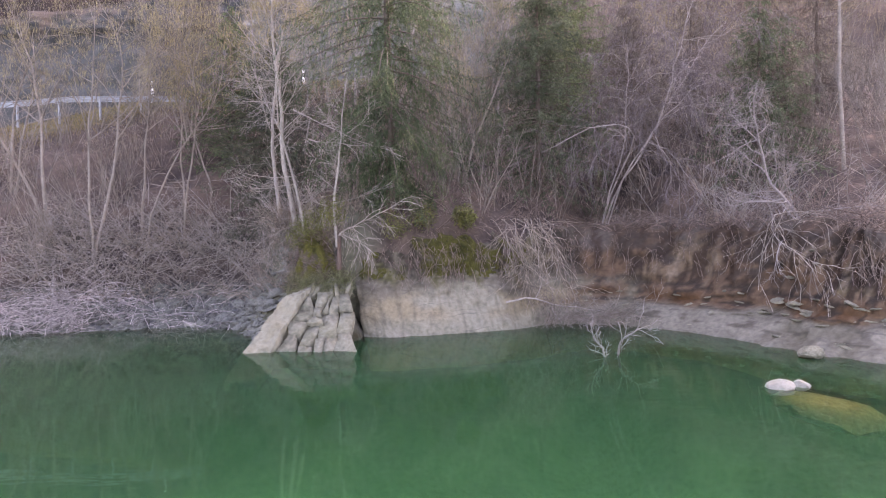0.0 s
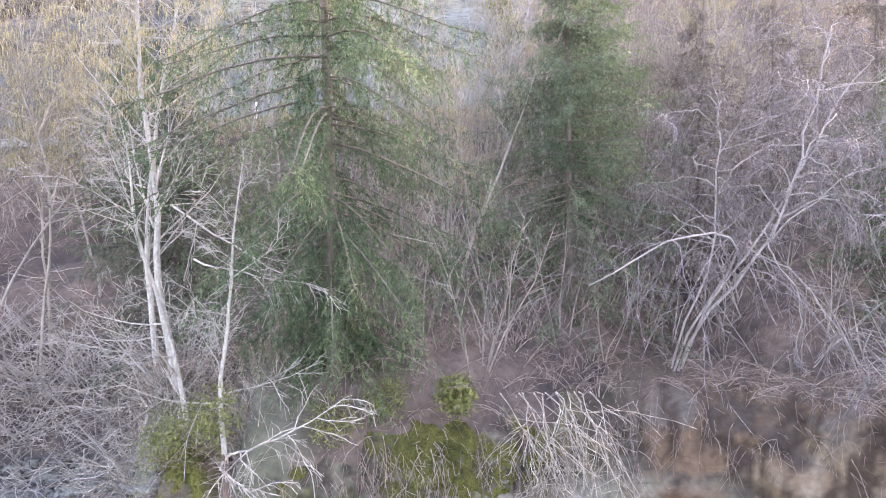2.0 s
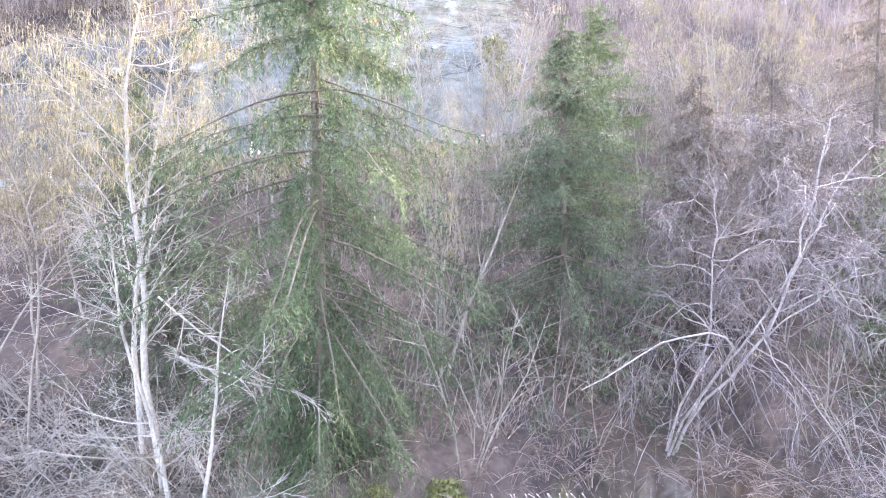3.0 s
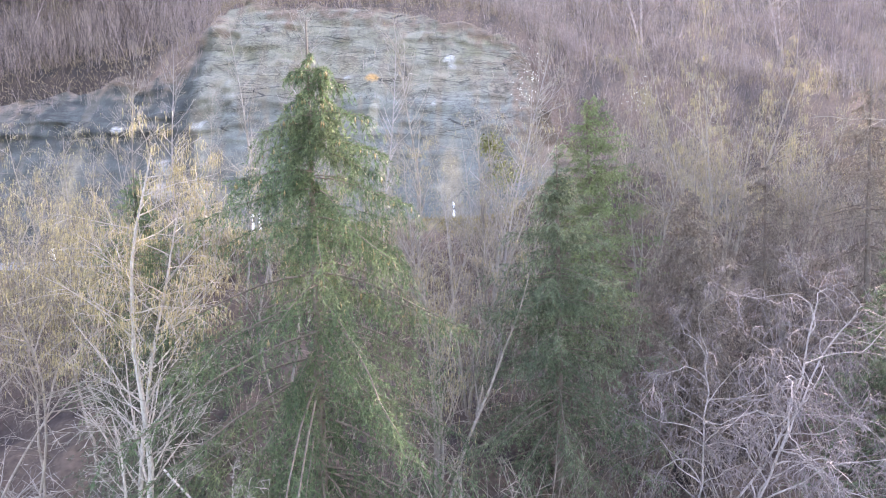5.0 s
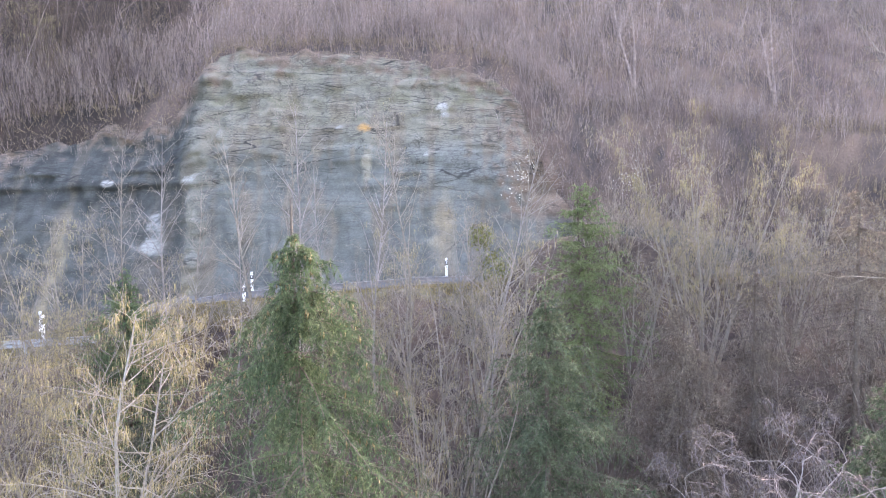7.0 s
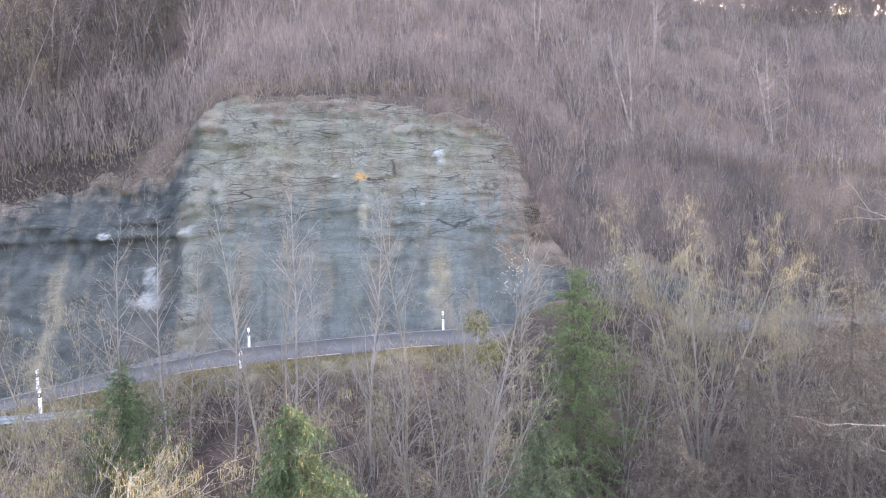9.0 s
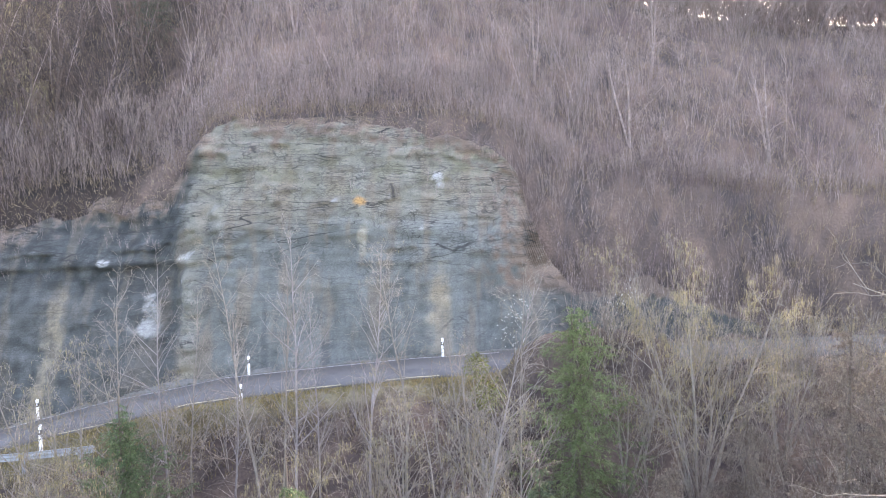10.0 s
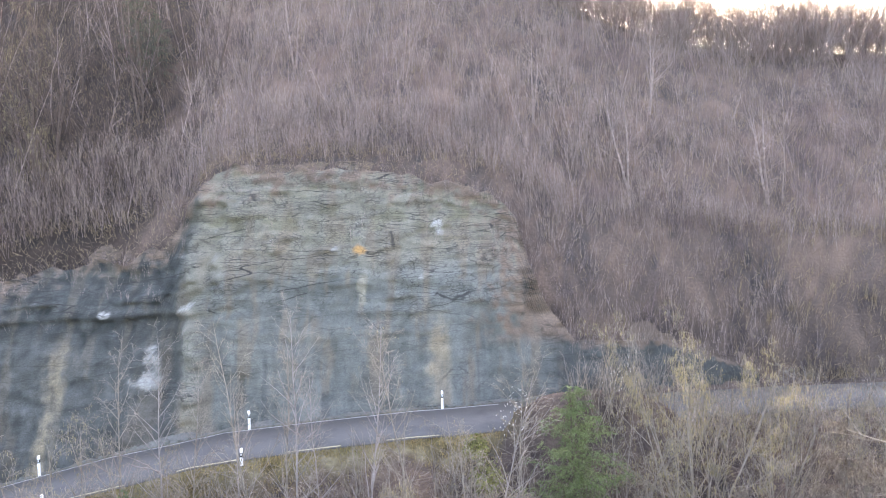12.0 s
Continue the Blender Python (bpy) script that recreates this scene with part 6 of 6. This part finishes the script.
def dead_branch(name, pts, r, seed, label, mat, k=10, twig=5, lf=0.4, droop=0.0, wig=0.025):
    rng = np.random.default_rng(seed)
    p = np.array(pts, float)
    o = p[0].copy()
    u = np.linspace(0, len(p) - 1, 10)
    P = np.column_stack([np.interp(u, np.arange(len(p)), p[:, a]) for a in range(3)])[None] - o
    P[0, 1:-1] = 0.25 * P[0, :-2] + 0.5 * P[0, 1:-1] + 0.25 * P[0, 2:]
    P[:, 1:] += np.cumsum(rng.normal(size=(1, 9, 3)), axis=1) * wig
    R = r * np.linspace(1, 0.25, 10)[None]
    t = thing(name, tuple(o), label, "dead branch")
    v, q = tubes(P, R, 7)
    part("stem", mesh_of("stem", v, q, smooth=True), mat, t)
    C, CR = sprout(P, R, k, 0.2, 1.0, 25, 65, lf, 5, (0, 0, droop), 0.4, 0.02, rng, shape=0.3)
    W, WR = sprout(C, CR, twig, 0.2, 1.0, 25, 60, 0.5, 3, (0, 0, droop), 0.4, 0.012, rng)
    v, q = merged([tubes(C, np.maximum(CR, 0.006), 4), tubes(W, np.maximum(WR, 0.004), 3)])
    tagged(part("twig_spray", mesh_of("twig_spray", v, q, smooth=True), mat, t), kind="stuff")
    return t


def build_deadwood():
    dead_branch("sunken_branch", [(3.55, 13.5, -0.3), (3.5, 13.45, 0.1), (3.3, 13.4, 0.4), (3.22, 13.35, 0.66)], 0.03, 201, "bleached dead branch sticking out of the lake", M_WHITE_TWIG, 12, 5, 0.38, 0.3)
    dead_branch("sunken_branch", [(3.95, 13.8, -0.3), (3.8, 13.7, 0.05), (3.85, 13.6, 0.32), (4.1, 13.5, 0.5), (4.4, 13.45, 0.62)], 0.03, 202, "bleached curling branch rising from the lake", M_WHITE_TWIG, 12, 5, 0.38, 0.3)
    dead_branch("fallen_log", [(1.75, 16.75, 0.82), (2.5, 16.95, 0.85), (3.4, 17.35, 0.62), (4.4, 17.5, 0.4)], 0.028, 203, "bleached fallen limb lying on the rock ledge", M_WHITE_TWIG, 6, 3, 0.25)
    for i in range(20):
        rng = random.Random(300 + i)
        x = 2.9 + 0.12 * i
        dead_branch("brush_pile_branch", [(x, 17.55, 0.1), (x + rng.uniform(-0.3, 0.6), 17.45, 0.35), (x + rng.uniform(-0.6, 0.9), 17.2, rng.uniform(0.2, 0.6))], 0.02, 210 + i, "dead grey branch in a brush pile at the water", M_TWIG, 9, 5, 0.6)
    for i in range(5):
        rng = random.Random(500 + i)
        x = 1.5 + 0.33 * i
        dead_branch("hanging_branch", [(x, 18.5, 3.1), (x + 0.15, 17.9, 3.0), (x + rng.uniform(0.2, 0.5), 17.5, 2.4), (x + rng.uniform(0.3, 0.8), 17.35, 1.5), (x + rng.uniform(0.4, 1.1), 17.3, rng.uniform(0.8, 1.3))], 0.013, 220 + i, "brown dead branch hanging down the bank", M_BRUSH, 16, 6, 0.4, -0.5, 0.07)
    for i in range(7):
        rng = random.Random(400 + i)
        x = 1.9 + 0.2 * i
        dead_branch("hanging_root", [(x, 18.5, 3.1), (x + rng.uniform(-0.1, 0.3), 18.0, 2.95), (x + rng.uniform(-0.1, 0.4), 17.75, 2.3), (x + rng.uniform(0, 0.4), 17.7, 1.6)], 0.012, 230 + i, "thin grey root hanging over the bank", M_DEAD, 5, 3, 0.35, -0.8)
    # a broken stub with pale dead twigs on the rocky point
    st = thing("broken_stub", (-2.75, 16.6, 2.0), "broken reddish tree stub with splintered top", "tree stump")
    v, q = tubes(np.array([[(0, 0, -0.2), (0.02, 0, 0.3), (0.03, -0.02, 0.62), (0.0, -0.03, 0.8)]]), np.array([[0.075, 0.06, 0.05, 0.02]]), 9)
    part("stub", mesh_of("stub", v, q), M_STUB, st)
    dead_branch("dead_limb", [(-2.75, 16.6, 2.7), (-2.3, 16.3, 2.95), (-1.6, 16.2, 3.2), (-0.9, 16.3, 3.65)], 0.022, 241, "grey dead limb reaching over the bank", M_DEAD, 14, 7, 0.42, -0.4)
    dead_branch("dead_limb", [(-2.75, 16.6, 2.7), (-2.5, 16.1, 2.75), (-2.1, 15.9, 2.5), (-1.9, 15.8, 2.2)], 0.018, 242, "grey dead limb drooping over the rocks", M_DEAD, 14, 7, 0.5, -0.6)
    dead_branch("dead_limb", [(-4.5, 19.0, 6.6), (-3.5, 18.4, 6.0), (-2.3, 17.9, 5.5), (-1.4, 17.5, 5.2)], 0.022, 243, "long pale dead limb leaning against the spruce", M_WHITE_TWIG, 10, 5, 0.25, -0.2)
    dead_branch("dead_limb", [(-3.9, 18.5, 5.6), (-2.8, 17.9, 5.35), (-1.4, 17.3, 5.1)], 0.02, 244, "long pale dead limb leaning against the spruce", M_WHITE_TWIG, 9, 5, 0.25, -0.2)
    for i, pts in enumerate(([(13.3, 20.4, 12.1), (11.6, 20.3, 12.5), (10.3, 20.2, 13.0), (9.0, 20.1, 13.0)], [(13.2, 20.2, 16.0), (11.4, 19.7, 16.6), (10.3, 19.4, 17.1), (9.2, 19.3, 17.6)],
                             [(13.2, 20.2, 14.9), (11.6, 19.6, 15.8), (10.4, 19.3, 16.3), (9.4, 19.2, 16.7)])):
        dead_branch("bare_limb", pts, 0.026, 260 + i, "pale bare limb reaching out from a tall tree", M_TWIG, 9, 5, 0.3, -0.1)
    dead_branch("dead_limb", [(9.4, 16.6, 3.3), (8.4, 15.6, 3.0), (7.9, 14.9, 2.4), (8.6, 14.2, 1.6)], 0.014, 245, "pale dead limb hanging over the eroded bank", M_DEAD, 14, 6, 0.4, -0.4, 0.05)
    # fallen sticks and dead stems lying on the slope above the shingle
    rng = np.random.default_rng(29)
    m = 800
    x = rng.uniform(-17, -3.2, m)
    y = shore(x) + 1.9 + np.abs(rng.normal(0, 2.2, m))
    S = np.column_stack([x, y, land(x, y) + rng.uniform(0.03, 0.5, m) ** 1.5])
    D = np.column_stack([rng.normal(size=m) * 1.2, rng.normal(size=m) * 0.6 - 0.2, rng.normal(size=m) * 0.3 - 0.05])
    P = shoots(S, D, rng.uniform(0.5, 1.9, m), 6, (0, 0, -0.25), 0.45, rng)
    P[:, :, 2] = np.maximum(P[:, :, 2], land(P[:, :, 0], P[:, :, 1]) + 0.1)
    R = rng.uniform(0.005, 0.02, m)[:, None] * np.linspace(1, 0.4, 6)[None]
    C, CR = sprout(P, R, 4, 0.15, 0.95, 25, 65, 0.4, 3, (0, 0, 0), 0.4, 0.02, rng)
    v, q = merged([tubes(P, R, 3), tubes(C, np.maximum(CR, 0.0045), 3)])
    stuff("fallen_sticks", v, q, M_DEAD, "tangle of fallen grey-brown sticks on the slope", "dead wood")
    # driftwood sticks on the left shore
    rng = np.random.default_rng(9)
    m = 520
    x = np.where(rng.random(m) < 0.6, rng.uniform(-15.5, -10.3, m), rng.uniform(-15, -6.2, m))
    y = shore(x) + rng.uniform(-0.4, 2.2, m)
    S = np.column_stack([x, y, land(x, y) + rng.uniform(0.02, 0.55, m) * smooth(-9.5, -11, x) + 0.04])
    D = np.column_stack([rng.normal(size=m), rng.normal(size=m) - 0.4, rng.normal(size=m) * 0.3])
    P = shoots(S, D, rng.uniform(0.4, 1.8, m), 7, (0, 0, -0.9), 0.5, rng)
    P[:, :, 2] = np.maximum(P[:, :, 2], land(P[:, :, 0], P[:, :, 1]) + 0.04)
    R = rng.uniform(0.006, 0.018, m)[:, None] * np.linspace(1, 0.4, 7)[None]
    C, CR = sprout(P, R, 3, 0.2, 0.9, 30, 60, 0.4, 3, (0, 0, 0), 0.3, 0.02, rng)
    v, q = merged([tubes(P, R, 4), tubes(C, np.maximum(CR, 0.005), 3)])
    stuff("driftwood", v, q, M_DRIFT, "bleached driftwood sticks washed onto the shingle", "driftwood")


build_deadwood()


def moss_and_fluff():
    rng = np.random.default_rng(12)
    X, Y, Z, f, g = BANK[0]
    # moss on the ledge's upper face and on the point
    def cushions(name, X, Y, Z, w, label):
        """Moss cushions lying on a rock face where w is high."""
        up = 2
        def fine(A):
            a, b = A.shape
            i, j = np.linspace(0, a - 1, a * up), np.linspace(0, b - 1, b * up)
            A = np.stack([np.interp(i, np.arange(a), A[:, k]) for k in range(b)], 1)
            return np.stack([np.interp(j, np.arange(b), A[k]) for k in range(len(i))], 0)
        X, Y, Z, w = fine(X), fine(Y), fine(Z), fine(w)
        n1 = fbm(X * 4, Y * 4, Z * 4, 3)
        n2 = fbm(X * 13, Y * 13, Z * 13, 2)
        h = 0.11 * (w * (1 + 1.1 * n1) - 0.33) + 0.04 * n2 * smooth(0.2, 0.4, w)
        V = np.stack([X, Y - 0.8 * np.maximum(h, -0.02), Z + 0.6 * np.maximum(h, -0.02)], -1)
        a, b = X.shape
        i, j = np.meshgrid(np.arange(a - 1), np.arange(b - 1), indexing="ij")
        q = i * b + j
        Q = np.stack([q, q + 1, q + b + 1, q + b], -1).reshape(-1, 4)
        Q = Q[(h.ravel()[Q] > 0).sum(1) >= 1]
        used = np.unique(Q)
        back = np.zeros(a * b, int)
        back[used] = np.arange(len(used))
        tip = V.reshape(-1, 3)[used]
        pick = rng.integers(0, len(tip), 9000)
        stuff(name, tip, back[Q], M_MOSS, label, "moss")
        return tip[pick] + rng.normal(size=(9000, 3)) * 0.02
    k = slice(None, int(np.argmax(X[20] > 4.0)) if (X[20] > 4.0).any() else None)
    w = np.clip(0.42 + 0.8 * g + 0.4 * f, 0, 1) * smooth(1.25, 1.7, Z) * smooth(3.1, 2.8, Z) * smooth(3.4, 1.5, X)
    base = cushions("moss", X[:, k], Y[:, k], Z[:, k], w[:, k], "olive moss cushions on the rock bank")
    X2, Y2, Z2, f2 = BANK[1][:4]
    w2 = np.clip(0.5 + 0.9 * f2, 0, 1) * smooth(1.5, 2.0, Z2) * (Y2 < 17.4)
    base2 = cushions("moss", X2, Y2, Z2, w2, "yellow-green moss on the rocky point")
    base = np.concatenate([base, base2])
    v, fa = blades(base, np.array([0, -0.6, 0.2]) + rng.normal(size=base.shape) * 0.7, rng.uniform(0.015, 0.045, len(base)), 0.006, rng)
    stuff("moss_tips", v, fa, M_MOSS, "fine yellow-green tips of moss", "moss", tri=True)
    # tufts of grass on top of the point's blocks
    m = 3600
    u, wv = rng.uniform(-4.1, -2.3, m), 2.1 + 0.3 * rng.normal(size=m)
    tuft = np.column_stack([u, 14.72 + wv * 0.756 + 0.06, wv * 0.655 + 0.08])
    v, fa = blades(tuft, np.array([0, -0.5, 0.3]) + rng.normal(size=tuft.shape) * 0.6, rng.uniform(0.06, 0.22, m), 0.006, rng)
    stuff("point_grass", v, fa, M_TUFT, "grey-green grass tufts on top of the blocks", "grass", tri=True)
    # thin roots and dead stems hanging down the bank
    w = ((Z > 1.7) & (Z < 3.05) & (X < 12)).astype(float)
    pick = rng.choice(w.size, 900, p=(w / w.sum()).ravel())
    S = np.column_stack([X.ravel()[pick], Y.ravel()[pick] - 0.03, Z.ravel()[pick]])
    D = np.column_stack([rng.normal(size=900) * 0.5, -0.7 + 0.3 * rng.normal(size=900), 0.3 * rng.normal(size=900)])
    P = shoots(S, D, rng.uniform(0.25, 1.1, 900), 5, (0, 0, -2.2), 0.3, rng)
    R = rng.uniform(0.004, 0.009, 900)[:, None] * np.linspace(1, 0.4, 5)[None]
    C, CR = sprout(P, R, 3, 0.2, 0.9, 25, 60, 0.4, 2, (0, 0, -0.3), 0.3, 0.02, rng)
    v, q = merged([tubes(P, R, 3), tubes(C, np.maximum(CR, 0.003), 3)])
    stuff("hanging_roots", v, q, M_BRAMBLE, "thin grey roots and dead stems hanging down the bank", "roots")
    X2, Y2, Z2 = BANK[1][:3]
    w = ((Z2 > 1.25) & (Z2 < 2.9)).astype(float)
    pick = rng.choice(w.size, 150, p=(w / w.sum()).ravel())
    p2 = np.column_stack([X2.ravel()[pick], Y2.ravel()[pick], Z2.ravel()[pick]])
    # brush along the bank's upper edge
    w = ((Z > 2.7) & (X < 13)).astype(float)
    pick = rng.choice(w.size, 190, p=(w / w.sum()).ravel())
    p = np.concatenate([np.column_stack([X.ravel()[pick], Y.ravel()[pick], Z.ravel()[pick]]), p2])
    v, q = scatter([brush_template(150 + i, 1.5, 5, 7, 5, 0.75) for i in range(5)], p, np.concatenate([rng.uniform(0.4, 1.0, 190), rng.uniform(0.2, 0.5, 150)]), rng)
    stuff("bank_bramble", v, q, M_BRAMBLE, "arching brown bramble along the bank's edge", "bramble", tri=True)
    for i, (x, y, z, n) in enumerate(((3.65, 26.7, 15.95, 22), (3.5, 26.7, 15.3, 14), (8.15, 29.8, 16.0, 14), (7.7, 29.8, 15.7, 8))):
        c = rng.normal(size=(n * 2, 3)) * np.array([0.2, 0.18, 0.3])
        ce = np.repeat(c, 9, 0)
        v, f = blades(ce, rng.normal(size=ce.shape), rng.uniform(0.015, 0.038, len(ce)), 0.007, rng)
        ob = part("seed_heads", mesh_of("seed_heads", v, tris=f), M_FLUFF)
        ob.location = (x, y, z)
        tagged(ob, "white fluffy seed heads of a climber on bare twigs", "seed heads", "seed heads", "stuff")
    for i, (x, y, z, s) in enumerate(((2.5, 28.4, 13.9, 0.5), (2.9, 28.2, 12.9, 0.7), (-3.55, 16.95, 3.0, 0.6), (-2.95, 16.75, 3.35, 0.5), (-3.9, 17.2, 2.7, 0.5), (-1.3, 17.5, 3.0, 0.5), (-0.5, 17.9, 3.2, 0.45), (0.7, 18.1, 3.2, 0.4))):
        n = 700
        d = unit(rng.normal(size=(n, 3))) * rng.uniform(0.3, 1.0, (n, 1)) * s
        v, f = blades(d, rng.normal(size=(n, 3)), rng.uniform(0.05, 0.1, n), 0.035 if x > 0 else 0.014, rng)
        ob = part("ivy_clump", mesh_of("ivy_clump", v, tris=f), M_IVY)
        ob.location = (x, y, z)
        tagged(ob, "yellow-green ivy clump round a bare stem", "ivy", "ivy clumps", "stuff")


moss_and_fluff()
